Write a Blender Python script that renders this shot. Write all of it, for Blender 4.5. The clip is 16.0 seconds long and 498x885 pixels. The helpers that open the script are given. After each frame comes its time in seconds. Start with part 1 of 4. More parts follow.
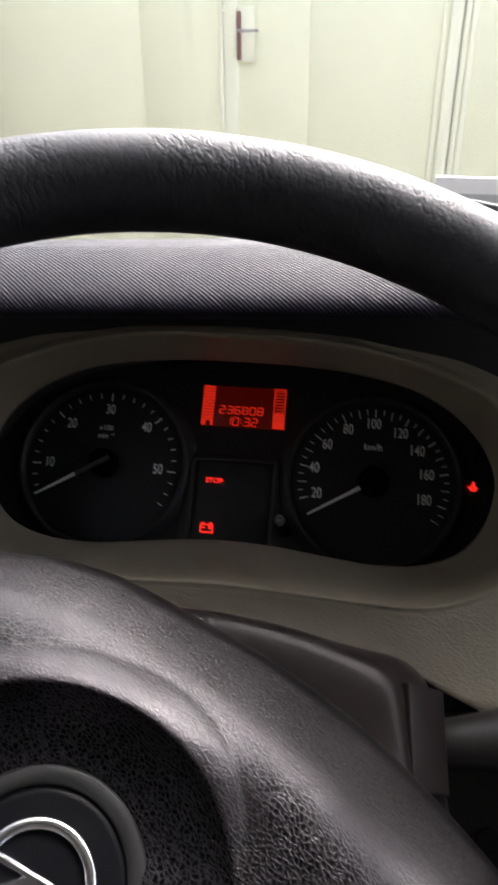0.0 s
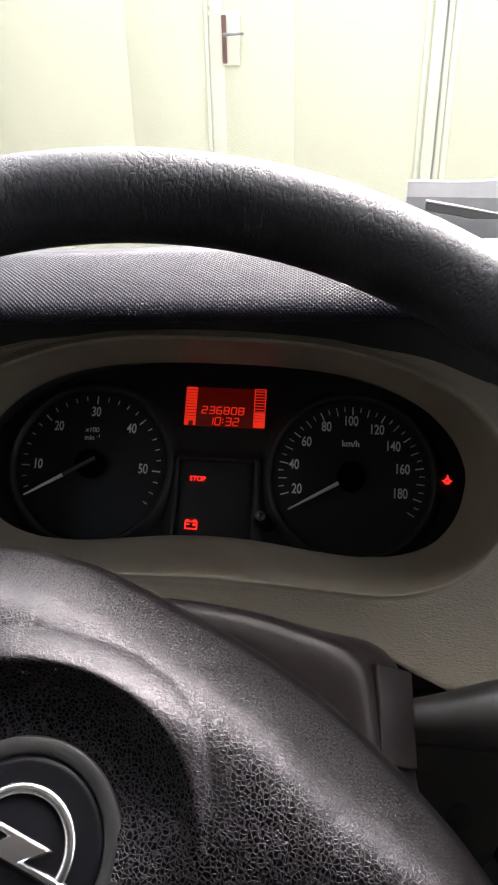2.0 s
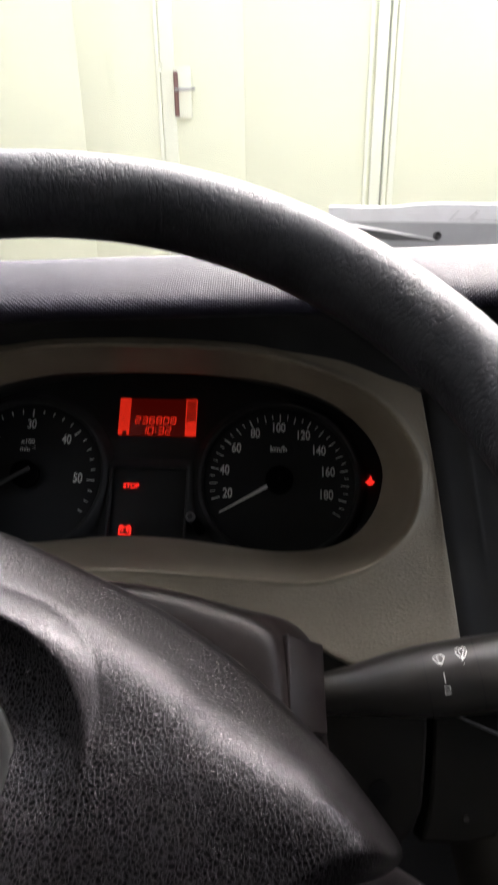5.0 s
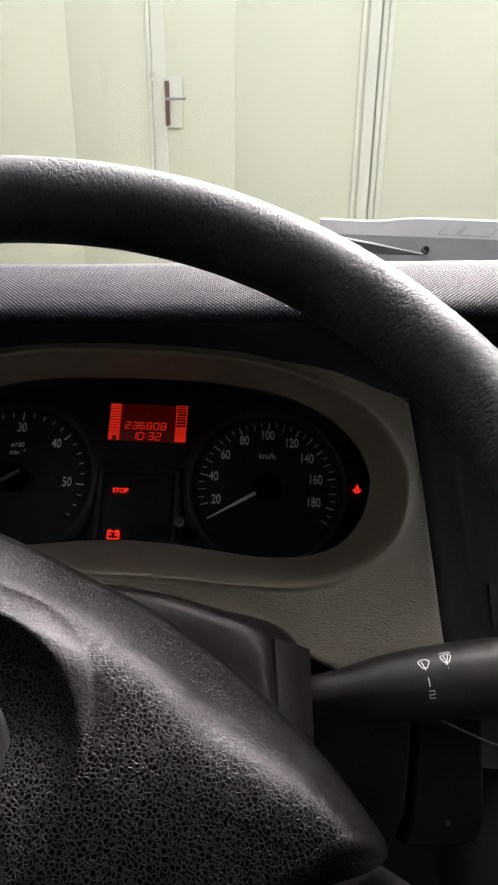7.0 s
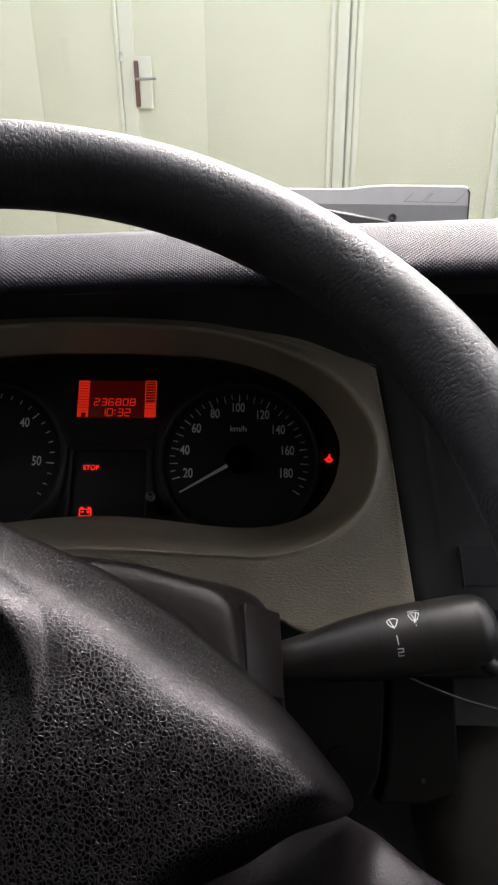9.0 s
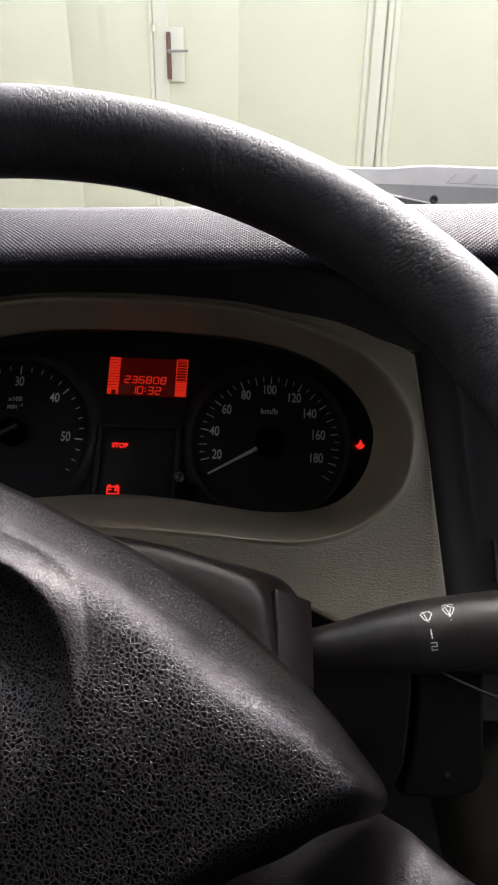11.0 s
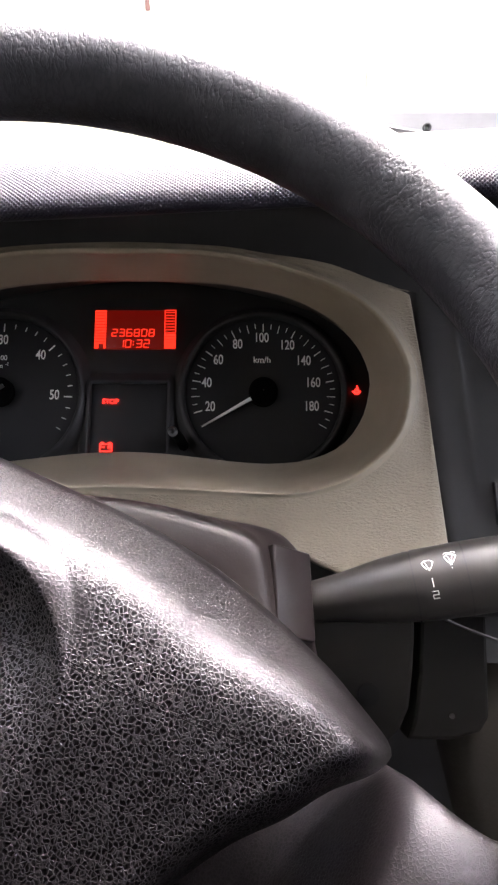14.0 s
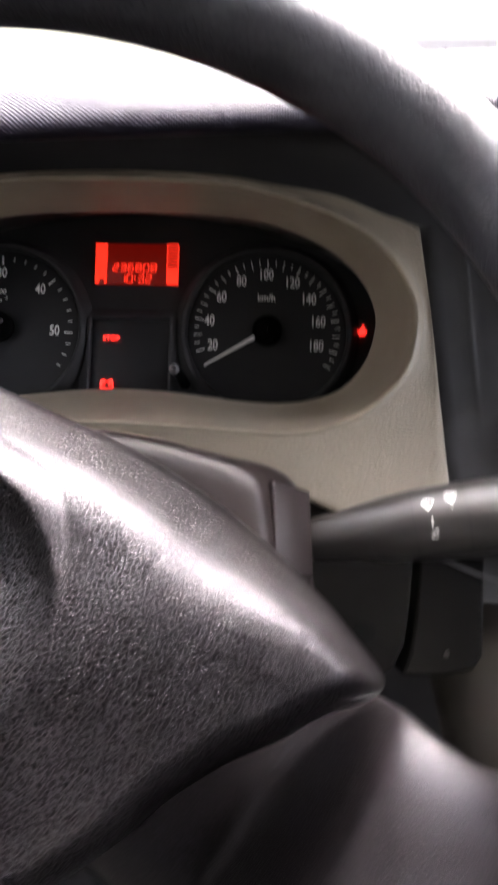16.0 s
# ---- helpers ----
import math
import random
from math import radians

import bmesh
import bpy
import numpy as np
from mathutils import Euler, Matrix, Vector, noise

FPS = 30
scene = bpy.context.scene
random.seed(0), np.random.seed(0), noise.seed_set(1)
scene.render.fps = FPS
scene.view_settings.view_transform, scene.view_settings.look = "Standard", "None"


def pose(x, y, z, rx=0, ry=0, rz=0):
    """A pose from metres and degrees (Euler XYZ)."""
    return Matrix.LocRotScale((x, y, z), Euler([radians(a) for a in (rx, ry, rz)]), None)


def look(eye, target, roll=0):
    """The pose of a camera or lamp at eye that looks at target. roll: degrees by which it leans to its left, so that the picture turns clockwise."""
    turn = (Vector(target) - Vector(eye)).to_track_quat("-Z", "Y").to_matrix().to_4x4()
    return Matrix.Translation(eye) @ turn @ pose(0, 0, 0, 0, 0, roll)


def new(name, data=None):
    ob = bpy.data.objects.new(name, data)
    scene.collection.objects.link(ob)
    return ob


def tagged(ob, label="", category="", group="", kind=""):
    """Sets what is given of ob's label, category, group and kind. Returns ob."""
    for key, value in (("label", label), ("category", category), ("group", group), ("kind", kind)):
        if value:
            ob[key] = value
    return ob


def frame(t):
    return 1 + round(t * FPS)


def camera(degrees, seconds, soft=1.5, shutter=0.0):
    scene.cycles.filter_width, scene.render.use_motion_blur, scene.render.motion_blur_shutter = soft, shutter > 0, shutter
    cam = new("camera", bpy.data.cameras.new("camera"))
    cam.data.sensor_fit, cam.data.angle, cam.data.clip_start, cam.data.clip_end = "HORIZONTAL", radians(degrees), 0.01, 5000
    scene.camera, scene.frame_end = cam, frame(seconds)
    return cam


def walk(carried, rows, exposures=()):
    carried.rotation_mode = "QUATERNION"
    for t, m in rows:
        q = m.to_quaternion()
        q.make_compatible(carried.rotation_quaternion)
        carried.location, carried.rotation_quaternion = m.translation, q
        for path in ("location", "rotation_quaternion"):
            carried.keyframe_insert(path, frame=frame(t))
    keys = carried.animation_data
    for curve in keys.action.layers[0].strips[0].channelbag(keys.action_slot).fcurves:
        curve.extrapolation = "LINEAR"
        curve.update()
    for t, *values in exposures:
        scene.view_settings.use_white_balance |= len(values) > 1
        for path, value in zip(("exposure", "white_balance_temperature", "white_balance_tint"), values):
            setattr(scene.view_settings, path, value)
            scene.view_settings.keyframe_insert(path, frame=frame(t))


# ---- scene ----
cam = camera(40.64, 16.0, soft=2.2, shutter=0.8)
# seconds, eye x, y, z, Euler angles in degrees
PATH = [
    (0, -0.0416, -0.3918, 1.4879, 61.76, 0.31, 5.94),
    (0.5, -0.0390, -0.3930, 1.4871, 60.00, 0.13, 4.07),
    (1, -0.0362, -0.3973, 1.4890, 60.88, 0.99, 4.63),
    (1.5, -0.0315, -0.4026, 1.4895, 61.76, 1.12, 4.85),
    (2, -0.0310, -0.4054, 1.4934, 61.87, 1.05, 5.03),
    (2.5, -0.0301, -0.4069, 1.4919, 62.59, 0.83, 4.87),
    (3, -0.0257, -0.4123, 1.4842, 63.42, -0.74, 4.60),
    (3.5, -0.0239, -0.4209, 1.4798, 63.39, -1.45, 4.49),
    (4, -0.0096, -0.4326, 1.4724, 63.61, 0.02, 1.93),
    (4.5, -0.0039, -0.4358, 1.4708, 63.92, 0.11, 2.43),
    (5, -0.0066, -0.4329, 1.4772, 65.60, 0.73, 1.64),
    (5.2, -0.0066, -0.4329, 1.4772, 67.02, -0.71, 1.74),
    (7.5, -0.0106, -0.4397, 1.4782, 66.17, -0.50, 0.48),
    (8, -0.0070, -0.4400, 1.4774, 66.08, -0.23, 0.34),
    (8.5, -0.0095, -0.4389, 1.4780, 65.93, -0.35, 0.63),
    (9, 0.0000, -0.4400, 1.4690, 65.05, 0.47, -1.16),
    (11.5, -0.0097, -0.4276, 1.4679, 62.04, -0.66, 1.49),
    (12, -0.0070, -0.4190, 1.4696, 58.06, 0.97, 0.99),
    (12.5, -0.0069, -0.4191, 1.4702, 58.02, 1.33, 0.80),
    (13, -0.0058, -0.4201, 1.4665, 58.60, 1.35, 0.74),
    (13.5, -0.0065, -0.4214, 1.4674, 58.49, 1.26, 0.42),
    (14, -0.0050, -0.4229, 1.4652, 58.84, 1.42, -0.04),
    (14.5, -0.0059, -0.4274, 1.4667, 60.91, 1.43, 0.44),
    (15, -0.0008, -0.4321, 1.4649, 60.02, -0.02, -3.39),
    (15.2, 0.0001, -0.4313, 1.4620, 57.64, -1.21, -5.81),
    (15.5, 0.0066, -0.4384, 1.4614, 60.07, 0.41, -4.50),
    (15.9, -0.0036, -0.4222, 1.4594, 55.80, -0.60, 1.20),
    (16, -0.0036, -0.4222, 1.4580, 54.45, 0.80, 0.80),
]
EXPOSURES = [(0.0, 2.75, 6550, 12), (1.0, 3.45, 6500, 12), (1.5, 3.20, 6550, 12), (2.0, 3.10, 6550, 12), (3.0, 2.90, 6550, 12), (3.5, 3.20, 6600, 12), (4.0, 3.10, 6580, 12), (4.5, 3.60, 6600, 12), (5.0, 3.00, 6600, 12), (7.5, 2.45, 6600, 12), (8.5, 2.45, 6600, 12), (9.0, 2.45, 6600, 12), (11.5, 2.85, 6550, 13), (12.2, 4.50, 6620, 18), (16.0, 4.50, 6620, 18)]
walk(cam, [(r[0], pose(*r[1:])) for r in PATH], EXPOSURES)

# ---- light: bright overcast sky, a wide soft sun ahead of the vehicle ----
world = bpy.data.worlds.new("overcast_sky")
scene.world = world
world.use_nodes = True
wn = world.node_tree.nodes
sky = wn.new("ShaderNodeTexSky")
sky.sky_type, sky.sun_disc = "NISHITA", False
sky.sun_elevation, sky.sun_rotation = radians(46), radians(22.5)
sky.air_density, sky.dust_density, sky.ozone_density = 1.0, 6.0, 1.0
wn["Background"].inputs["Strength"].default_value = 0.15
cloud = wn.new("ShaderNodeHueSaturation")  # cloud takes most of the blue away
cloud.inputs["Saturation"].default_value = 0.45
world.node_tree.links.new(sky.outputs["Color"], cloud.inputs["Color"])
world.node_tree.links.new(cloud.outputs["Color"], wn["Background"].inputs["Color"])
sun = new("sun", bpy.data.lights.new("sun", "SUN"))
sun.data.energy, sun.data.angle, sun.data.color = 0.39, radians(64), (1.0, 0.97, 0.94)
sun.matrix_world = look((2.4, 5.8, 6.4), (0, 0, 0))

# ---- materials ----


def material(name, base=(0.5, 0.5, 0.5), rough=0.5, metal=0.0, spec=0.5):
    m = bpy.data.materials.new(name)
    m.use_nodes = True
    b = m.node_tree.nodes["Principled BSDF"]
    b.inputs["Base Color"].default_value = (*base, 1)
    b.inputs["Roughness"].default_value = rough
    b.inputs["Metallic"].default_value = metal
    b.inputs["Specular IOR Level"].default_value = spec
    return m


def node(m, kind, **values):
    n = m.node_tree.nodes.new(kind)
    for key, value in values.items():
        n.inputs[key.replace("_", " ")].default_value = value
    return n


def wire(m, a, b):
    m.node_tree.links.new(a, b)


def coords(m, scale=(1, 1, 1)):
    c = node(m, "ShaderNodeTexCoord")
    s = node(m, "ShaderNodeMapping")
    s.inputs["Scale"].default_value = scale
    wire(m, c.outputs["Object"], s.inputs["Vector"])
    return s.outputs["Vector"]


def ramp(m, fac, stops):
    r = node(m, "ShaderNodeValToRGB")
    e = r.color_ramp.elements
    while len(e) < len(stops):
        e.new(0.5)
    for el, (p, c) in zip(e, stops):
        el.position, el.color = p, (*c, 1) if len(c) == 3 else c
    wire(m, fac, r.inputs["Fac"])
    return r.outputs["Color"]


def grain(m, height_socket, strength, distance, after=None):
    b = node(m, "ShaderNodeBump")
    b.inputs["Strength"].default_value = strength
    b.inputs["Distance"].default_value = distance
    wire(m, height_socket, b.inputs["Height"])
    if after:
        wire(m, after, b.inputs["Normal"])
    return b.outputs["Normal"]


def finish(m, normal=None, colour=None, rough=None):
    p = m.node_tree.nodes["Principled BSDF"]
    for s, k in ((normal, "Normal"), (colour, "Base Color"), (rough, "Roughness")):
        if s:
            wire(m, s, p.inputs[k])
    return m


def tone(m, vec, scale, low, high, detail=4):
    n = node(m, "ShaderNodeTexNoise", Scale=scale, Detail=detail, Roughness=0.6)
    wire(m, vec, n.inputs["Vector"])
    return n.outputs["Fac"], ramp(m, n.outputs["Fac"], [(0.3, low), (0.7, high)])


def math_node(m, operation, a, b=None, clamp=False):
    n = node(m, "ShaderNodeMath")
    n.operation, n.use_clamp = operation, clamp
    for socket, value in zip(n.inputs, (a, b)):
        if isinstance(value, (int, float)):
            socket.default_value = value
        elif value is not None:
            wire(m, value, socket)
    return n.outputs[0]


def spread(m, value, low, high):
    r = node(m, "ShaderNodeMapRange")
    r.inputs["To Min"].default_value, r.inputs["To Max"].default_value = low, high
    wire(m, value, r.inputs["Value"])
    return r.outputs["Result"]


def warped(m, v, scale, amount, detail=3):
    """Coordinates pushed about by noise, by some metres."""
    w = node(m, "ShaderNodeTexNoise", Scale=scale, Detail=detail)
    wire(m, v, w.inputs["Vector"])
    add = node(m, "ShaderNodeVectorMath")
    add.operation = "MULTIPLY_ADD"
    add.inputs[1].default_value = amount if isinstance(amount, tuple) else (amount,) * 3
    wire(m, w.outputs["Color"], add.inputs[0])
    wire(m, v, add.inputs[2])
    return add.outputs[0]


def tinted(m, colour):
    """The faint colour of a dyed surface's gloss."""
    m.node_tree.nodes["Principled BSDF"].inputs["Specular Tint"].default_value = (*colour, 1)
    return m


def pebbled(name, base, cells, depth, rough, spec):
    """Embossed cover: dark irregular pits between soft rounded ridges. The mesh says where the grain lies, the rest is smooth."""
    m = material(name, base, rough, spec=spec)
    v = coords(m)
    there = node(m, "ShaderNodeAttribute")
    there.attribute_name = "grain"
    there = there.outputs["Fac"]
    bent = warped(m, v, cells * 0.7, 1.3 / cells)
    vo = node(m, "ShaderNodeTexVoronoi", Scale=cells)
    vo.feature = "DISTANCE_TO_EDGE"
    wire(m, bent, vo.inputs["Vector"])
    net = ramp(m, vo.outputs["Distance"], [(0.0, (1, 1, 1)), (0.05, (0.85, 0.85, 0.85)), (0.12, (0.25, 0.25, 0.25)), (0.21, (0, 0, 0))])
    blob = node(m, "ShaderNodeTexNoise", Scale=cells * 1.1, Detail=1.5, Roughness=0.5)
    wire(m, bent, blob.inputs["Vector"])
    worms = ramp(m, blob.outputs["Fac"], [(0.46, (0, 0, 0)), (0.70, (1, 1, 1))])
    net = math_node(m, "ADD", math_node(m, "MULTIPLY", net, 0.8), math_node(m, "MULTIPLY", worms, 0.28), True)
    net = math_node(m, "MULTIPLY", net, there)
    fine = node(m, "ShaderNodeTexNoise", Scale=cells * 2.4, Detail=2)
    wire(m, v, fine.inputs["Vector"])
    n1 = grain(m, fine.outputs["Fac"], 0.10, depth * 0.4)
    n2 = grain(m, net, 0.6, depth, n1)
    sheen_mask = node(m, "ShaderNodeAttribute")
    sheen_mask.attribute_name = "sheen_mask"
    bare = sheen_mask.outputs["Fac"]
    high = math_node(m, "ADD", net, bare, True)
    _, ground = tone(m, v, 30, tuple(c * 0.85 for c in base), tuple(c * 1.2 for c in base))
    shade = spread(m, high, 0.2, 2.0)  # shade inside the pits is put into colour, and into gloss below
    col = node(m, "ShaderNodeVectorMath")
    col.operation = "MULTIPLY"
    wire(m, ground, col.inputs[0])
    wire(m, shade, col.inputs[1])
    wire(m, spread(m, high, spec * 0.10, spec), m.node_tree.nodes["Principled BSDF"].inputs["Specular IOR Level"])
    tinted(m, (0.95, 0.915, 1.0))
    return finish(m, n2, col.outputs[0], spread(m, high, rough + 0.08, rough))


def wrinkled(name, base, rough, spec, creases):
    """Worn leather round the rim: fine grain, and soft wrinkles that run across the ring."""
    m = material(name, base, rough, spec=spec)
    v = coords(m)
    xyz = node(m, "ShaderNodeSeparateXYZ")
    wire(m, v, xyz.inputs[0])
    turn = math_node(m, "ARCTAN2", xyz.outputs[1], xyz.outputs[0])
    flatten = node(m, "ShaderNodeCombineXYZ")
    wire(m, xyz.outputs[0], flatten.inputs[0])
    wire(m, xyz.outputs[1], flatten.inputs[1])
    out = node(m, "ShaderNodeVectorMath")
    out.operation = "LENGTH"
    wire(m, flatten.outputs[0], out.inputs[0])
    ring = node(m, "ShaderNodeCombineXYZ")
    wire(m, math_node(m, "MULTIPLY", turn, 0.177), ring.inputs[0])
    wire(m, math_node(m, "MULTIPLY", out.outputs["Value"], 0.58), ring.inputs[1])
    wire(m, math_node(m, "MULTIPLY", xyz.outputs[2], 0.58), ring.inputs[2])
    bent = warped(m, ring.outputs[0], 260, 0.0022)
    folds = []
    for scale, width in ((330, 0.13), (640, 0.16)):
        n = node(m, "ShaderNodeTexNoise", Scale=scale, Detail=3, Roughness=0.5)
        wire(m, bent, n.inputs["Vector"])
        folds.append(ramp(m, n.outputs["Fac"], [(0.5 - width, (1, 1, 1)), (0.5 - width * 0.4, (0.62, 0.62, 0.62)), (0.5, (0, 0, 0)), (0.5 + width * 0.4, (0.62, 0.62, 0.62)), (0.5 + width, (1, 1, 1))]))
    worn = node(m, "ShaderNodeTexNoise", Scale=28, Detail=2)
    wire(m, v, worn.inputs["Vector"])
    much = ramp(m, worn.outputs["Fac"], [(0.38, (0.3, 0.3, 0.3)), (0.64, (1, 1, 1))])
    fine = node(m, "ShaderNodeTexVoronoi", Scale=1500)
    fine.feature = "SMOOTH_F1"
    wire(m, warped(m, v, 900, 0.0006), fine.inputs["Vector"])
    n0 = grain(m, fine.outputs["Distance"], 0.22, 0.00012)
    n1 = grain(m, math_node(m, "MULTIPLY", folds[1], much), 0.35, creases * 0.55, n0)
    n2 = grain(m, math_node(m, "MULTIPLY", folds[0], much), 0.5, creases, n1)
    _, ground = tone(m, v, 40, tuple(c * 0.8 for c in base), tuple(c * 1.25 for c in base))
    # colour goes darker towards the bottom of the folds
    fold_tone = spread(m, folds[0], 0.7, 1.05)
    col = node(m, "ShaderNodeVectorMath")
    col.operation = "MULTIPLY"
    wire(m, ground, col.inputs[0])
    wire(m, fold_tone, col.inputs[1])
    tinted(m, (0.88, 0.93, 1.0))
    return finish(m, n2, col.outputs[0], spread(m, worn.outputs["Fac"], rough - 0.05, rough + 0.07))


def plastic(name, base, rough, cells=900, depth=0.00012, strength=0.5, stretch=(1, 1, 1), mottled=0.12, spec=0.5):
    """Moulded plastic with a fine pebbled grain and faint handling marks."""
    m = material(name, base, rough, spec=spec)
    v = coords(m, stretch)
    fine = node(m, "ShaderNodeTexNoise", Scale=cells, Detail=3, Roughness=0.55)
    wire(m, v, fine.inputs["Vector"])
    n1 = grain(m, fine.outputs["Fac"], strength, depth)
    f, col = tone(m, v, 18, tuple(c * (1 - mottled) for c in base), tuple(min(1, c * (1 + mottled)) for c in base), 6)
    r = node(m, "ShaderNodeMapRange")
    r.inputs["To Min"].default_value, r.inputs["To Max"].default_value = rough - 0.08, rough + 0.1
    wire(m, f, r.inputs["Value"])
    return finish(m, n1, col, r.outputs["Result"])


def glowing(name, colour, strength):
    m = material(name, (0.02, 0.0, 0.0), 0.5)
    b = m.node_tree.nodes["Principled BSDF"]
    b.inputs["Emission Color"].default_value = (*colour, 1)
    b.inputs["Emission Strength"].default_value = strength
    return m


rim_leather = wrinkled("rim_leather", (0.026, 0.0262, 0.030), 0.42, 0.25, 0.00042)
pad_leather = pebbled("pad_leather", (0.0030, 0.0025, 0.0028), 800, 0.00024, 0.31, 0.49)
beige = plastic("beige_dash_plastic", (0.25, 0.216, 0.163), 0.45, 760, 0.0009, 0.9, (0.6, 1.3, 1.3), 0.08)
bezel_beige = plastic("bezel_smooth_plastic", (0.30, 0.261, 0.198), 0.44, 900, 0.0001, 0.25, spec=0.4)
for link in list(bezel_beige.node_tree.nodes["Principled BSDF"].inputs["Roughness"].links):  # evenly smooth
    bezel_beige.node_tree.links.remove(link)
# beige console side; the footwell's shade is put into its base colour
console_shaded = plastic("console_beige_in_shade", (0.027, 0.024, 0.019), 0.5, 420, 0.0004, 0.5)
charcoal = plastic("charcoal_plastic", (0.026, 0.0267, 0.0275), 0.5)
column_grey = plastic("column_plastic", (0.0085, 0.0064, 0.0064), 0.36, spec=0.13)
vent_gloss = plastic("vent_gloss_black", (0.02, 0.02, 0.021), 0.36, 900, 0.00003, 0.3, spec=0.7)
# dark grey plastic, deepened further by the wheel's shade put into the colour
knee_shaded_grey = plastic("knee_panel_plastic", (0.0034, 0.0030, 0.0024), 0.6, spec=0.07)
hub_black = material("needle_cap_black", (0.002, 0.002, 0.002), 0.8, spec=0.05)
stalk_black = plastic("stalk_plastic", (0.0140, 0.0126, 0.0116), 0.42, 1200, 0.00005)
black_matt = plastic("matt_black_plastic", (0.012, 0.012, 0.013), 0.6)
surround_black = plastic("surround_black", (0.029, 0.029, 0.029), 0.5)
plate_black = plastic("cluster_plate_black", (0.022, 0.022, 0.023), 0.55, 1500, 0.00003, 0.3)
dial_black = plastic("dial_printed_black", (0.0050, 0.0056, 0.0062), 0.55, 1500, 0.00003, 0.3)
pad_grey = plastic("dash_pad_grey", (0.017, 0.016, 0.0245), 0.40, 1200, 0.00003, 0.15, spec=0.17)
tinted(pad_grey, (0.95, 0.92, 1.0))
print_white = material("printed_white", (0.88, 0.88, 0.86), 0.5)
needle_white = material("needle_white", (0.8, 0.8, 0.78), 0.4)
badge_black = plastic("badge_gloss_black", (0.0032, 0.0032, 0.0042), 0.34, 900, 0.00002, 0.3, spec=0.10)
chrome = material("chrome", (0.86, 0.86, 0.87), 0.22, 1.0)
collar_grey = plastic("badge_collar_grey", (0.009, 0.009, 0.0095), 0.45, 900, 0.00004)
lcd_back = glowing("display_red_backlight", (1.0, 0.02, 0.005), 0.0045)
lcd_on = glowing("display_red_segments", (1.0, 0.03, 0.012), 0.085)
lamp_red = glowing("warning_lamp_red", (1.0, 0.025, 0.016), 0.22)
bulkhead_grey = plastic("bulkhead_grey", (0.045, 0.044, 0.043), 0.7, 400, 0.0002)
headliner = plastic("headliner_cloth", (0.42, 0.41, 0.395), 0.9, 1500, 0.0002)
gate_paint = plastic("gate_cream_paint", (0.67, 0.662, 0.462), 0.45, 60, 0.0003, 0.2, (1, 1, 0.2), 0.025)
gate_trim = plastic("gate_trim_paint", (0.70, 0.692, 0.523), 0.45, 60, 0.0004, 0.2, (1, 1, 0.2), 0.04)
gap_dark = material("gate_gap", (0.40, 0.40, 0.31), 0.8)
brown_metal = plastic("brown_handle_plate", (0.16, 0.07, 0.05), 0.5, 300)
steel = plastic("lever_steel", (0.3, 0.28, 0.26), 0.4, 300)
concrete = plastic("concrete_yard", (0.46, 0.45, 0.42), 0.85, 40, 0.004, 0.6)
unseen_wall = plastic("unseen_wall_dark", (0.12, 0.118, 0.11), 0.85, 60, 0.002, 0.6)
sleeve_grey = plastic("grey_plastic_sleeve", (0.30, 0.305, 0.305), 0.4, 300, 0.0002, 0.2)
clear_plastic = plastic("milky_plastic_sleeve", (0.62, 0.625, 0.62), 0.4, 300, 0.0002, 0.2)
cap_grey = plastic("peg_cap_plastic", (0.16, 0.16, 0.16), 0.5)
wedge_grey = plastic("wedge_plastic", (0.09, 0.088, 0.086), 0.5)
peg_grey = plastic("peg_plastic", (0.05, 0.05, 0.05), 0.4)
white_edge = material("white_paper_edge", (0.85, 0.85, 0.84), 0.6)

# ---- mesh helpers ----
CAR_Z = 1.25
LEAN = pose(0, 0, CAR_Z, 0, 1.54, 0) @ pose(0, 0, -CAR_Z)  # the parked van leans a little
CLUSTER = LEAN @ pose(0, 0, CAR_Z, -40.67, 0, 0)
WHEEL = LEAN @ Matrix(((0.9956, -0.0265, 0.0897, -0.0824), (0.0710, 0.8389, -0.5397, -0.2943), (-0.0610, 0.5437, 0.8371, 1.3579), (0, 0, 0, 1)))


def mesh(name, verts, faces, mat=None, smooth=True):
    me = bpy.data.meshes.new(name)
    me.from_pydata([tuple(v) for v in verts], [], faces)
    me.validate()
    me.update()
    if mat:
        me.materials.append(mat)
    me.polygons.foreach_set("use_smooth", [smooth] * len(me.polygons))
    return me


def thing(name, m=None, label="", category="", group="", kind=""):
    ob = new(name)
    ob.empty_display_size = 0.05
    if m is not None:
        ob.matrix_basis = m
    return tagged(ob, label, category, group, kind)


def part(name, me, parent, label=""):
    ob = new(name, me)
    ob.parent = parent
    if label:
        tagged(ob, label)
    return ob


def solid(name, me, m, label, category, kind="", group=""):
    ob = new(name, me)
    if m is not None:
        ob.matrix_basis = m
    return tagged(ob, label, category, group, kind)


def grid_faces(nu, nv, wrap_u=False, wrap_v=False):
    out = []
    for i in range(nu if wrap_u else nu - 1):
        for j in range(nv if wrap_v else nv - 1):
            a, b = i, (i + 1) % nu
            c, d = j, (j + 1) % nv
            out.append((a * nv + c, b * nv + c, b * nv + d, a * nv + d))
    return out


def loft(name, rings, mat, closed=True, caps=False, flip=False, smooth=True):
    """Joins rings of equally many points by quads."""
    n = len(rings[0])
    verts = [p for r in rings for p in r]
    faces = grid_faces(len(rings), n, False, closed)
    if caps:
        faces.append(tuple(range(n))[::-1])
        faces.append(tuple(range((len(rings) - 1) * n, len(rings) * n)))
    if flip:
        faces = [f[::-1] for f in faces]
    return mesh(name, verts, faces, mat, smooth)


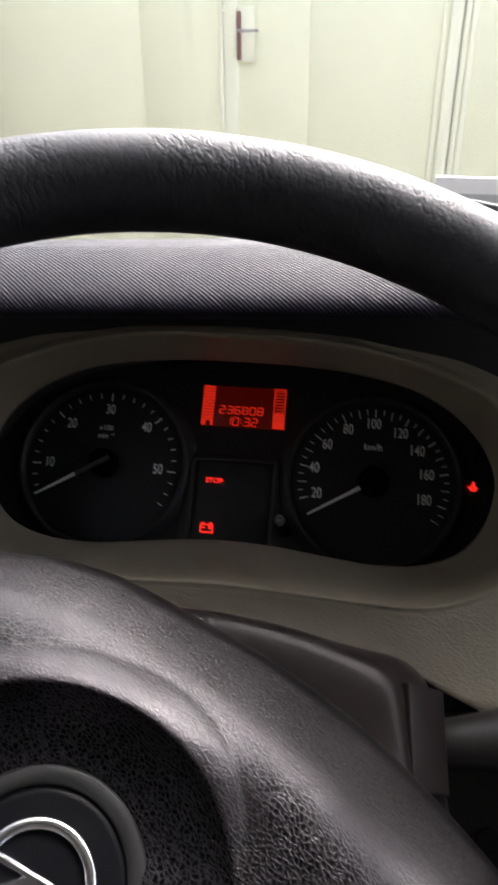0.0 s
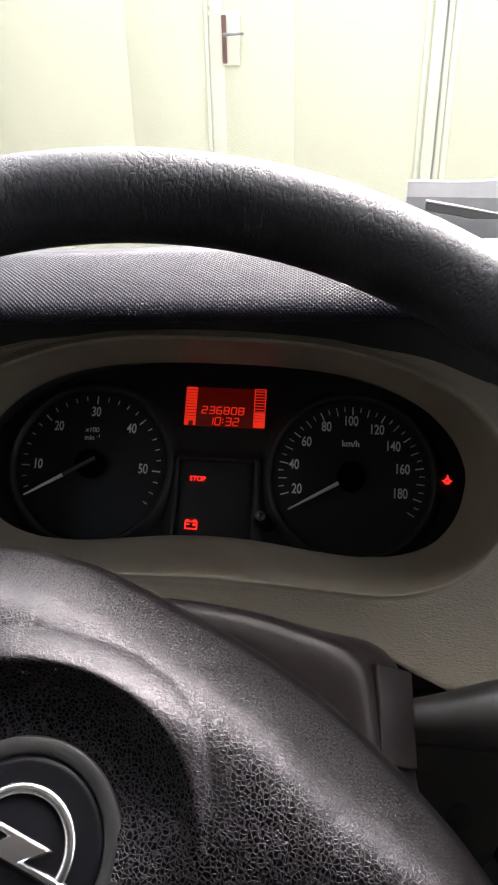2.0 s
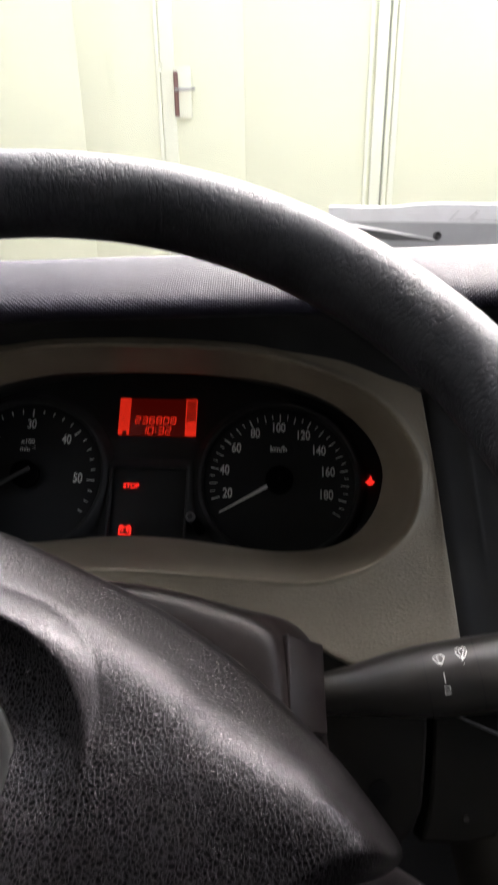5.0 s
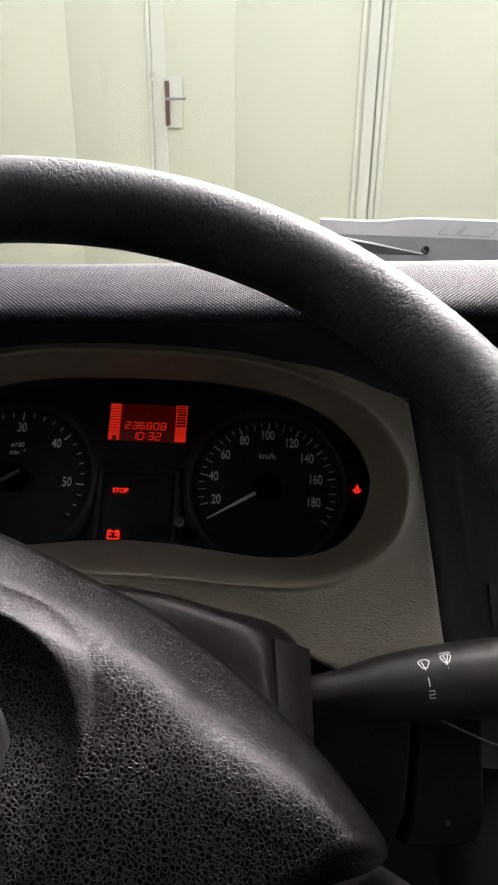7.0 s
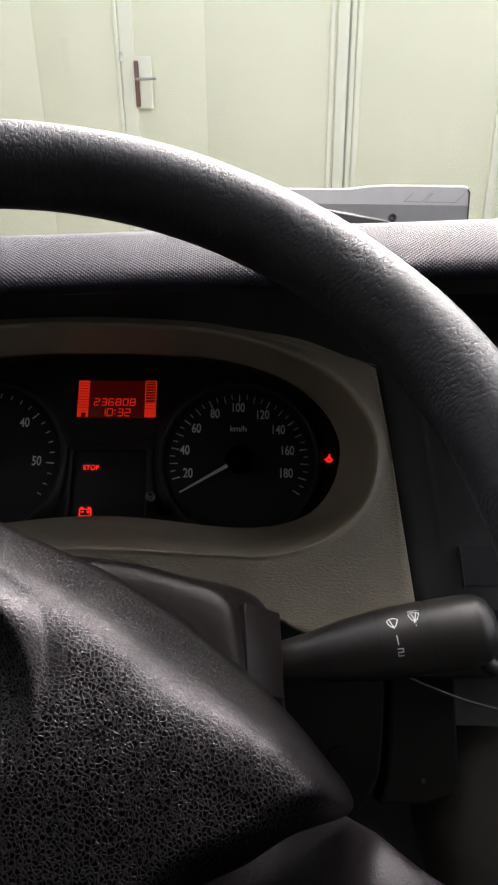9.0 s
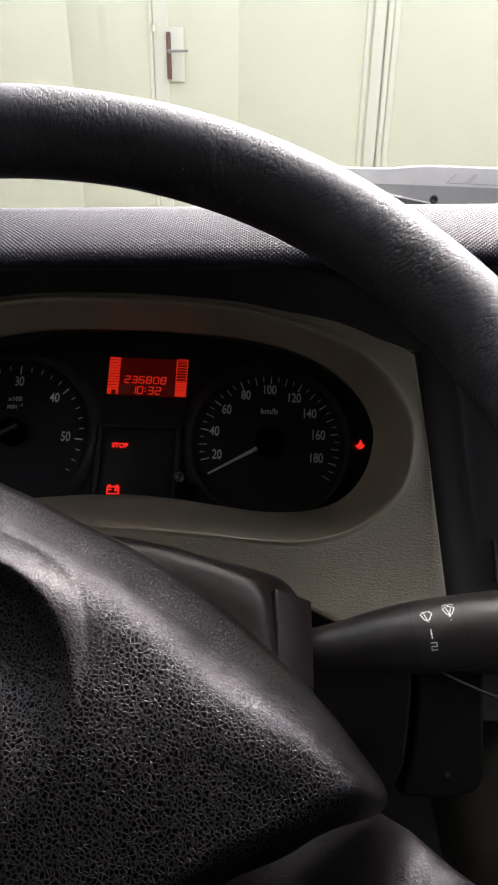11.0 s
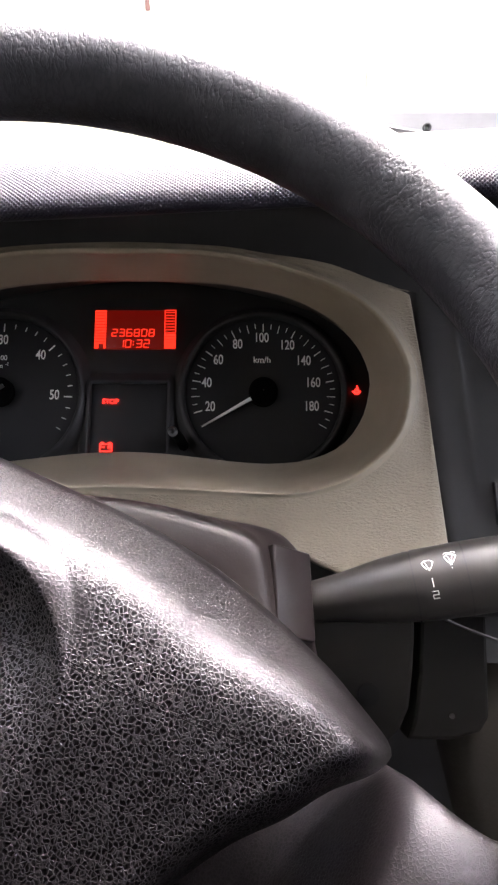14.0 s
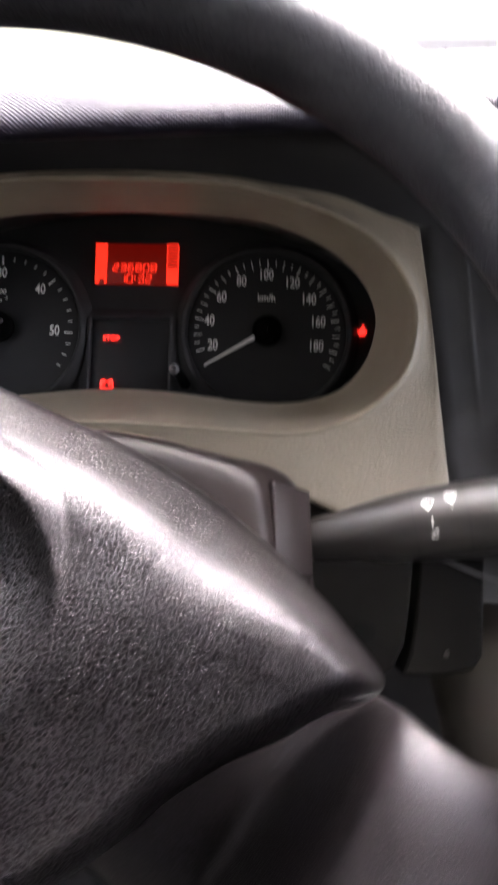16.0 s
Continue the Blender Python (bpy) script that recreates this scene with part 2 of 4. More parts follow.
def box(name, size, centre, mat, bevel=0.003, segments=3, m=None):
    bm = bmesh.new()
    bmesh.ops.create_cube(bm, size=1.0)
    bmesh.ops.scale(bm, vec=size, verts=bm.verts)
    if bevel:
        bmesh.ops.bevel(bm, geom=bm.edges[:], offset=bevel, segments=segments, profile=0.5, affect="EDGES")
    bmesh.ops.translate(bm, vec=centre, verts=bm.verts)
    if m is not None:
        bm.transform(m)
    me = bpy.data.meshes.new(name)
    bm.to_mesh(me)
    bm.free()
    me.materials.append(mat)
    me.polygons.foreach_set("use_smooth", [bevel > 0] * len(me.polygons))
    return me


def tube(name, path, radii, mat, sides=16, caps=True):
    """A round bar along a path, with a radius at each point."""
    rings = []
    pts = [Vector(p) for p in path]
    up = Vector((0.13, 0.2, 0.97))
    for i, p in enumerate(pts):
        d = (pts[min(i + 1, len(pts) - 1)] - pts[max(i - 1, 0)]).normalized()
        s = d.cross(up).normalized()
        t = s.cross(d)
        r = radii[i] if isinstance(radii, (list, tuple)) else radii
        rings.append([p + r * (math.cos(a) * s + math.sin(a) * t) for a in np.linspace(0, 2 * math.pi, sides, endpoint=False)])
    return loft(name, rings, mat, True, caps)


def smooth(x):
    x = min(1.0, max(0.0, x))
    return x * x * (3 - 2 * x)


def spline(points, count, closed=False):
    """Catmull-Rom through 2D or 3D points."""
    p = [Vector(q) for q in points]
    n = len(p)
    out = []
    spans = n if closed else n - 1
    for k in range(count):
        u = k / (count if closed else count - 1) * spans
        i = min(int(u), spans - 1)
        f = u - i
        if closed:
            a, b, c, d = p[(i - 1) % n], p[i], p[(i + 1) % n], p[(i + 2) % n]
        else:
            a, b, c, d = p[max(i - 1, 0)], p[i], p[i + 1], p[min(i + 2, n - 1)]
        out.append(0.5 * (2 * b + (c - a) * f + (2 * a - 5 * b + 4 * c - d) * f * f + (3 * b - a - 3 * c + d) * f ** 3))
    return out


def ribbon(name, lines, width, mat, to3d, thick=0.0):
    """Flat strokes along 2D polylines, mapped into space by to3d(u, v)."""
    verts, faces = [], []
    for line in lines:
        q = [Vector(a) for a in line]
        for a, b in zip(q, q[1:]):
            d = (b - a)
            if d.length < 1e-9:
                continue
            d.normalize()
            s = Vector((-d.y, d.x)) * width / 2
            a2, b2 = a - d * width * 0.35, b + d * width * 0.35
            k = len(verts)
            verts += [to3d(*(a2 - s)), to3d(*(b2 - s)), to3d(*(b2 + s)), to3d(*(a2 + s))]
            faces.append((k, k + 1, k + 2, k + 3))
    return mesh(name, verts, faces, mat, False)


def lettering(text, size, mat, x, z, y=-0.0006, shear=0.0, wide=1.0):
    """Printed characters in the plane facing the driver, centred on (x, z)."""
    cu = bpy.data.curves.new("lettering", "FONT")
    cu.body, cu.size, cu.align_x, cu.align_y, cu.shear = text, size, "CENTER", "CENTER", shear
    cu.offset = size * 0.018
    ob = bpy.data.objects.new("lettering", cu)
    me = bpy.data.meshes.new_from_object(ob)
    bpy.data.objects.remove(ob)
    me.transform(pose(x, y, z, 90) @ Matrix.Diagonal((wide, 1, 1, 1)))
    me.materials.clear()
    me.materials.append(mat)
    return me


def flat(u, v, y=-0.0006):
    return (u, y, v)


def disc(name, x, z, r, y, mat, depth=0.0, sides=48, inner=0.0):
    """A disc, or a ring, facing the driver, with a turned edge of some depth."""
    a = np.linspace(0, 2 * math.pi, sides, endpoint=False)
    ring = lambda rr, yy: [(x + rr * math.cos(t), yy, z + rr * math.sin(t)) for t in a]
    rings = [ring(r, y + depth), ring(r, y)] if depth else [ring(r, y)]
    if inner:
        rings += [ring(inner, y)] + ([ring(inner, y + depth)] if depth else [])
        return loft(name, rings, mat, True, False, False, False)
    rings.append(ring(r * 0.02, y))
    return loft(name, rings, mat, True, True, False, False)


# ================= instrument cluster =================
CX = -0.0885
HALF_OPEN = [(0, 0.0622), (0.03, 0.0620), (0.06, 0.0603), (0.085, 0.0565), (0.107, 0.0500), (0.128, 0.0385), (0.145, 0.0210), (0.1535, 0.002), (0.1535, -0.012), (0.148, -0.030), (0.135, -0.0460), (0.115, -0.0545), (0.092, -0.0570), (0.072, -0.0560), (0.05, -0.0535), (0.025, -0.0508), (0, -0.0498)]
HALF_RIDGE = [(0, 0.0640), (0.025, 0.0640), (0.057, 0.0622), (0.084, 0.0575), (0.110, 0.0495), (0.136, 0.0378), (0.1555, 0.0210), (0.1675, -0.0005), (0.1695, -0.017), (0.165, -0.040), (0.1535, -0.0565), (0.1345, -0.0705), (0.106, -0.0785), (0.075, -0.0782), (0.05, -0.0768), (0.025, -0.0755), (0, -0.0748)]


def whole(half, n=144):
    right = [(CX + a, b) for a, b in half]
    left = [(CX - a, b) for a, b in half[-2:0:-1]]
    ring = spline(right + left, 900, True)
    # even steps by angle, so that all outlines share their points
    ang = [math.atan2(p.y - 0.0, p.x - CX) for p in ring]
    order = sorted(range(len(ring)), key=lambda i: ang[i])
    sa = np.array([ang[i] for i in order])
    sx, sz = np.array([ring[i].x for i in order]), np.array([ring[i].y for i in order])
    t = np.linspace(-math.pi, math.pi, n, endpoint=False)
    return np.stack([np.interp(t, sa, sx, period=2 * math.pi), np.interp(t, sa, sz, period=2 * math.pi)], 1)


OPEN, RIDGE = whole(HALF_OPEN), whole(HALF_RIDGE)


def at_depth(o, y, s=1.0, grow=0.0):
    out = []
    for x, z in o:
        dx, dz = x - CX, z
        r = math.hypot(dx, dz)
        k = s + grow / r
        out.append((CX + dx * k, y, dz * k))
    return out


cluster = thing("instrument_cluster", CLUSTER, "black instrument cluster with two round dials and lit red display", "instrument cluster")
part("surround", loft("surround", [at_depth(OPEN, -0.050), at_depth(OPEN, -0.049, 1.0, 0.0005), at_depth(OPEN, -0.02, 1.0, 0.012), at_depth(OPEN, 0.004, 1.0, 0.022)], surround_black), cluster, "matt black moulded surround")
part("face_plate", loft("face_plate", [at_depth(OPEN, 0.003, 1.0, 0.025), at_depth(OPEN, 0.003, 0.7), at_depth(OPEN, 0.003, 0.02)], plate_black, True, True, False, False), cluster)

R_DIAL = 0.0506
DIALS = {"speedometer": (0.0, 0.0), "tachometer": (-0.1846, -0.0003)}


def mark_mesh(cx, cz, a, ln, w):
    """One printed scale mark at an angle in degrees."""
    c, s = math.cos(radians(a)), math.sin(radians(a))
    v = [(cx + rr * c - sg * w / 2 * s, -0.0006, cz + rr * s + sg * w / 2 * c) for rr in (R_DIAL, R_DIAL - ln) for sg in (-1, 1)]
    return mesh("mark", v, [(0, 1, 3, 2)], print_white, False)


def dial_ring(cx, cz):
    a = np.linspace(0, 2 * math.pi, 72, endpoint=False)
    profile = ((0.0645, 0.003), (0.0625, 0.0012), (0.0605, -0.0022), (0.0588, -0.0046), (0.0572, -0.0052), (0.0560, -0.0044), (0.0552, -0.0018), (0.0549, 0.001))
    return loft("dial_ring", [[(cx + r * math.cos(t), y, cz + r * math.sin(t)) for t in a] for r, y in profile], plate_black)


def dial(kind, marks, numerals, size, unit, needle_angle, label):
    cx, cz = DIALS[kind]
    d = part(kind, disc(kind, cx, cz, 0.0545, 0.0, dial_black, 0.002), cluster, label)
    part("dial_ring", dial_ring(cx, cz), d, "raised rounded ring")
    for mark in marks:
        part("mark", mark_mesh(cx, cz, *mark), d)
    for text, x, z in numerals:
        part("numeral", lettering(text, size, print_white, x, z, wide=0.72), d)
    for text, x, z, s in unit:
        part("unit_text", lettering(text, s, print_white, x, z), d)
    c, s = math.cos(radians(needle_angle)), math.sin(radians(needle_angle))
    needle_y, start = (-0.0106, 0.0185) if kind == "tachometer" else (-0.006, 0.008)
    q = [(0.0495, 0.0006), (start, 0.0014)]
    v = []
    for yy, grow in ((needle_y, 0.7), (needle_y + 0.0012, 1.0)):
        for rr, w in q:
            for sg in (-1, 1):
                v.append((cx + rr * c - sg * w * grow * s, yy, cz + rr * s + sg * w * grow * c))
    part("needle", mesh("needle", v, [(0, 1, 3, 2), (0, 4, 5, 1), (2, 3, 7, 6), (0, 2, 6, 4), (1, 5, 7, 3)], needle_white, False), d, "white tapered needle")
    if kind == "tachometer":
        v = [(cx + rr * c - sg * w * s, yy, cz + rr * s + sg * w * c) for yy, w in ((-0.0112, 0.0011), (-0.0096, 0.0016)) for rr in (0.0190, -0.006) for sg in (-1, 1)]
        part("needle_arm", mesh("needle_arm", v, [(0, 1, 3, 2), (0, 4, 5, 1), (2, 3, 7, 6), (0, 2, 6, 4), (1, 5, 7, 3)], peg_grey, False), d, "dark grey needle arm")
    a = np.linspace(0, 2 * math.pi, 40, endpoint=False)
    hub = [[(cx + rr * math.cos(t), yy, cz + rr * math.sin(t)) for t in a] for rr, yy in ((0.0102, 0.0), (0.0102, -0.006), (0.0094, -0.0085), (0.0072, -0.0092), (0.0005, -0.0094))]
    part("needle_hub", loft("needle_hub", hub, hub_black, True, True), d, "black needle cap")
    return d


def kmh(v):
    return 90 - (v - 100) * 80 / 60


speed_marks = [(kmh(v), 0.0060 if v % 10 == 0 else 0.0036, 0.00085 if v % 20 == 0 else 0.0006) for v in range(20, 191, 5)]
speed_numerals = [("20", -0.0372, -0.0101), ("40", -0.0398, 0.0071), ("60", -0.0318, 0.0238), ("80", -0.0182, 0.0353), ("100", -0.0012, 0.0401), ("120", 0.0170, 0.0347), ("140", 0.0285, 0.0232), ("160", 0.0351, 0.0073), ("180", 0.0338, -0.0098)]
dial("speedometer", speed_marks, speed_numerals, 0.0098, [("km/h", -0.0008, 0.0238, 0.0062)], 210.5, "round black speedometer with white numerals to 180")


def rpm(v):
    return 90 - (v - 30) * 93.3 / 20


tach_marks = [(rpm(v), 0.0060 if v % 10 == 0 else 0.0034, 0.0010 if v % 10 == 0 else 0.0007) for v in range(6, 57, 2)]
tach_numerals = [("10", -0.2233, -0.0019), ("20", -0.2111, 0.0266), ("30", -0.1849, 0.0383), ("40", -0.1577, 0.0271), ("50", -0.1467, -0.0019)]
dial("tachometer", tach_marks, tach_numerals, 0.0098, [("x100", -0.1862, 0.0250, 0.0050), ("min", -0.1878, 0.0192, 0.0050), ("-1", -0.1812, 0.0206, 0.0034)], 211, "round black rev counter with white numerals to 50")

# red display between the dials
lcd = part("display", box("display", (0.0579, 0.002, 0.0288), (-0.09105, 0.0, 0.0462), lcd_back, 0.0004, 1), cluster, "dark red backlit digital display")
X0, X1, Z0, Z1 = -0.1200, -0.0621, 0.0318, 0.0606


def seg_digit(ch, x, z, w, h, lean=0.07):
    """Seven-segment strokes of one character."""
    on = {"0": "abcdef", "1": "bc", "2": "abdeg", "3": "abcdg", "6": "acdefg", "8": "abcdefg"}[ch]
    e = w * 0.09
    s = {"a": ((e, h), (w - e, h)), "b": ((w, h - e), (w, h / 2 + e)), "c": ((w, h / 2 - e), (w, e)), "d": ((e, 0), (w - e, 0)), "e": ((0, e), (0, h / 2 - e)), "f": ((0, h / 2 + e), (0, h - e)), "g": ((e, h / 2), (w - e, h / 2))}
    return [[(x + px + py * lean, z + py) for px, py in s[k]] for k in on]


def seg_text(text, x, z, w, h, step):
    for i, ch in enumerate(text):
        part("digit", ribbon("digit", seg_digit(ch, x + i * step, z, w, h), 0.0008, lcd_on, lambda u, v: (u, -0.0016, v)), lcd)


seg_text("236808", -0.1077, 0.0410, 0.0035, 0.0050, 0.00528)
seg_text("10", -0.1031, 0.0328, 0.0037, 0.0054, 0.0052)
seg_text("32", -0.0902, 0.0328, 0.0037, 0.0054, 0.0053)
for z in (0.0342, 0.0366):
    part("colon_dot", mesh("colon_dot", [(-0.0926, -0.0016, z), (-0.0917, -0.0016, z), (-0.0917, -0.0016, z + 0.0009), (-0.0926, -0.0016, z + 0.0009)], [(0, 1, 2, 3)], lcd_on, False), lcd)


def bar(a, b, c, d):
    part("bar", mesh("bar", [(a, -0.0016, c), (b, -0.0016, c), (b, -0.0016, d), (a, -0.0016, d)], [(0, 1, 2, 3)], lcd_on, False), lcd)


bw = 0.0083
for i in range(11):
    bar(X0, X0 + bw, Z0 + 0.0052 + i * 0.00215, Z0 + 0.0052 + i * 0.00215 + 0.0017)
for r in ((X0, X0 + 0.0032, Z0, Z0 + 0.0049), (X0 + 0.0064, X0 + bw, Z0, Z0 + 0.0049), (X0 + 0.0032, X0 + 0.0064, Z0 + 0.0034, Z0 + 0.0049)):
    bar(*r)
bar(X1 - bw, X1, Z0, Z0 + 0.0048)
for i in range(3):
    bar(X1 - bw, X1, Z0 + 0.0050 + i * 0.0021, Z0 + 0.0050 + i * 0.0021 + 0.0018)
for i in range(8):
    bar(X1 - bw + 0.0006, X1 - 0.0006, Z0 + 0.0115 + i * 0.00215, Z0 + 0.0115 + i * 0.00215 + 0.0006)
for r in ((X1 - bw, X1 - bw + 0.0006, Z0 + 0.0115, Z1), (X1 - 0.0006, X1, Z0 + 0.0115, Z1), (X1 - bw + 0.0006, X1 - 0.0006, Z1 - 0.0006, Z1)):
    bar(*r)

# warning lamp window
win = part("warning_window", box("warning_window", (0.0545, 0.003, 0.056), (-0.0940, 0.001, -0.0215), black_matt, 0.0008, 2), cluster, "recessed dark warning lamp window")


def window_frame():
    """A raised flank round the window, falling away to the plate."""
    rings = []
    for grow, y in ((0.0085, 0.0032), (0.0050, 0.0012), (0.0022, -0.0034), (0.0008, -0.0042), (0.0, -0.0038), (-0.0006, 0.0)):
        w, h, r = 0.0270 + grow, 0.0285 + grow, 0.0015 + max(0.0, grow)
        ring = []
        for k, (sx_, sz_) in enumerate(((1, 1), (-1, 1), (-1, -1), (1, -1))):
            for a in np.linspace(k * math.pi / 2, (k + 1) * math.pi / 2, 6):
                ring.append((-0.0940 + sx_ * (w - r) + r * math.cos(a), y, -0.0215 + sz_ * (h - r) + r * math.sin(a)))
        rings.append(ring)
    return loft("window_frame", rings, plate_black)


part("window_frame", window_frame(), win, "black raised edge of the window")
part("stop_lamp", lettering("STOP", 0.0048, lamp_red, -0.1068, -0.0069, -0.0022), win, "lit red stop warning")
bx, bz = -0.1089, -0.0390
batt = [[(bx - 0.0040, bz - 0.003), (bx + 0.0040, bz - 0.003), (bx + 0.0040, bz + 0.0020), (bx - 0.0040, bz + 0.0020), (bx - 0.0040, bz - 0.003)], [(bx - 0.0034, bz + 0.0030), (bx - 0.0018, bz + 0.0030)], [(bx + 0.0018, bz + 0.0030), (bx + 0.0034, bz + 0.0030)], [(bx - 0.003, bz), (bx - 0.0012, bz)], [(bx + 0.0012, bz), (bx + 0.003, bz)], [(bx + 0.0021, bz - 0.0009), (bx + 0.0021, bz + 0.0009)]]
part("battery_lamp", ribbon("battery_lamp", batt, 0.0009, lamp_red, lambda u, v: (u, -0.0022, v)), win, "lit red battery warning symbol")
sx, sz = 0.0656, 0.0017
belt_lines = [[(0.0002, 0.0037), (0.0008, 0.0037)], [(-0.0016, 0.0), (0.0008, 0.0028)], [(0.0006, 0.0024), (0.0018, 0.0004), (0.0006, 0.0002), (-0.0008, 0.0002)], [(-0.0036, -0.0006), (-0.0020, -0.0015), (0.0, -0.0018), (0.0020, -0.0015), (0.0036, -0.0006)], [(-0.0018, -0.0004), (-0.0019, -0.0028)], [(0.0018, -0.0004), (0.0019, -0.0028)], [(-0.0008, -0.0031), (0.0008, -0.0031)]]
belt = [[(sx + p * 0.85, sz + q * 0.85) for p, q in line] for line in belt_lines]
part("seat_belt_lamp", ribbon("seat_belt_lamp", belt, 0.0008, lamp_red, flat), cluster, "lit red seat belt warning symbol")
part("reset_knob", tube("reset_knob", [(-0.0555, 0.002, -0.0375), (-0.0575, -0.016, -0.034), (-0.0595, -0.031, -0.0335), (-0.0597, -0.033, -0.0334)], [0.0036, 0.0034, 0.0032, 0.0031], hub_black, 20), cluster, "small black trip reset peg")
part("peg_cap", tube("peg_cap", [(-0.0595, -0.031, -0.0335), (-0.0597, -0.0335, -0.0334), (-0.0598, -0.0342, -0.0334)], [0.0033, 0.0032, 0.0020], cap_grey, 20), cluster, "grey tip of the reset peg")

# ================= dashboard =================
dash = thing("dashboard", LEAN, "grey and beige van dashboard with dimpled top pad", "dashboard")
CL_LOCAL = pose(0, 0, CAR_Z, -40.67, 0, 0)


def in_cluster(me):
    me.transform(CL_LOCAL)
    return me


def fascia_edge(n):
    """Outer outline of the beige panel by angle round the cluster's centre."""
    poly = [(-0.267, 0.0385), (-0.207, 0.0580), (-0.147, 0.0676), (-0.0885, 0.0700), (-0.030, 0.0665), (0.0, 0.0616), (0.030, 0.0564), (0.060, 0.0480), (0.0838, 0.0409), (0.0850, 0.0330), (0.0912, -0.0200), (0.0960, -0.0680), (0.1000, -0.1075), (0.1015, -0.127), (0.047, -0.127), (0.0194, -0.1135), (0.002, -0.104), (-0.20, -0.104), (-0.22, -0.124), (-0.30, -0.124), (-0.31, 0.030)]
    out = []
    for t in np.linspace(-math.pi, math.pi, n, endpoint=False):
        d = Vector((math.cos(t), math.sin(t)))
        best = None
        for a, b in zip(poly, poly[1:] + poly[:1]):
            a, b = Vector(a) - Vector((CX, 0)), Vector(b) - Vector((CX, 0))
            e = b - a
            det = d.x * -e.y + e.x * d.y
            if abs(det) < 1e-9:
                continue
            r = (a.x * -e.y + e.x * a.y) / det
            s = (d.x * a.y - d.y * a.x) / det
            if r > 0 and -1e-6 <= s <= 1 + 1e-6 and (best is None or r < best):
                best = r
        out.append((CX + d.x * best, d.y * best))
    return out


EDGE = fascia_edge(len(RIDGE))
blend = lambda A, B, k: [(a[0] + (b[0] - a[0]) * k, a[1] + (b[1] - a[1]) * k) for a, b in zip(A, B)]
funnel = [at_depth(OPEN, -0.044, 1.0, 0.002), at_depth(OPEN, -0.0502, 1.0, 0.0), at_depth(OPEN, -0.0520, 1.0, 0.0004)]
for k, y in ((0.25, -0.0580), (0.5, -0.0668), (0.68, -0.0750), (0.80, -0.0813), (0.86, -0.0850)):
    funnel.append(at_depth(blend(OPEN, RIDGE, k), y))
# rounded ridge, then a fall to the fascia
funnel += [at_depth(RIDGE, y, 1.0, g) for g, y in ((-0.0018, -0.0888), (-0.0009, -0.0903), (0.0, -0.0912), (0.0007, -0.0914), (0.0013, -0.0911), (0.0022, -0.0901), (0.0042, -0.0896))]
part("instrument_bezel", in_cluster(loft("instrument_bezel", funnel, bezel_beige)), dash, "beige moulded bezel round the dials")
face = [at_depth(RIDGE, -0.0896, 1.0, 0.0042)]
for k, y in ((0.12, -0.0886), (0.3, -0.0874), (0.6, -0.0864), (0.85, -0.0866), (0.97, -0.087), (1.0, -0.0855), (1.004, -0.082), (1.004, -0.05)):
    face.append([(a[0] + (b[0] - a[0]) * k, y, a[2] + (b[1] - a[2]) * k) for a, b in zip(at_depth(RIDGE, 0, 1.0, 0.0042), EDGE)])
part("fascia_panel", in_cluster(loft("fascia_panel", face, beige)), dash, "beige grained fascia panel")

# dimpled top pad: a curved strip that overhangs the dials
PAD = [(-0.020, 1.3900), (-0.070, 1.3950), (-0.1030, 1.3975), (-0.1112, 1.3995), (-0.1130, 1.4035), (-0.1095, 1.4080), (-0.101, 1.4120), (-0.089, 1.4158), (-0.074, 1.4187), (-0.056, 1.4200), (-0.036, 1.4180), (0.0, 1.411), (0.06, 1.398), (0.12, 1.384), (0.20, 1.364), (0.32, 1.338), (0.42, 1.320)]


def rise(x):
    """The top of the dash climbs from the driver's door towards the middle."""
    return 0.05 * np.clip(x, -0.30, 0.34)



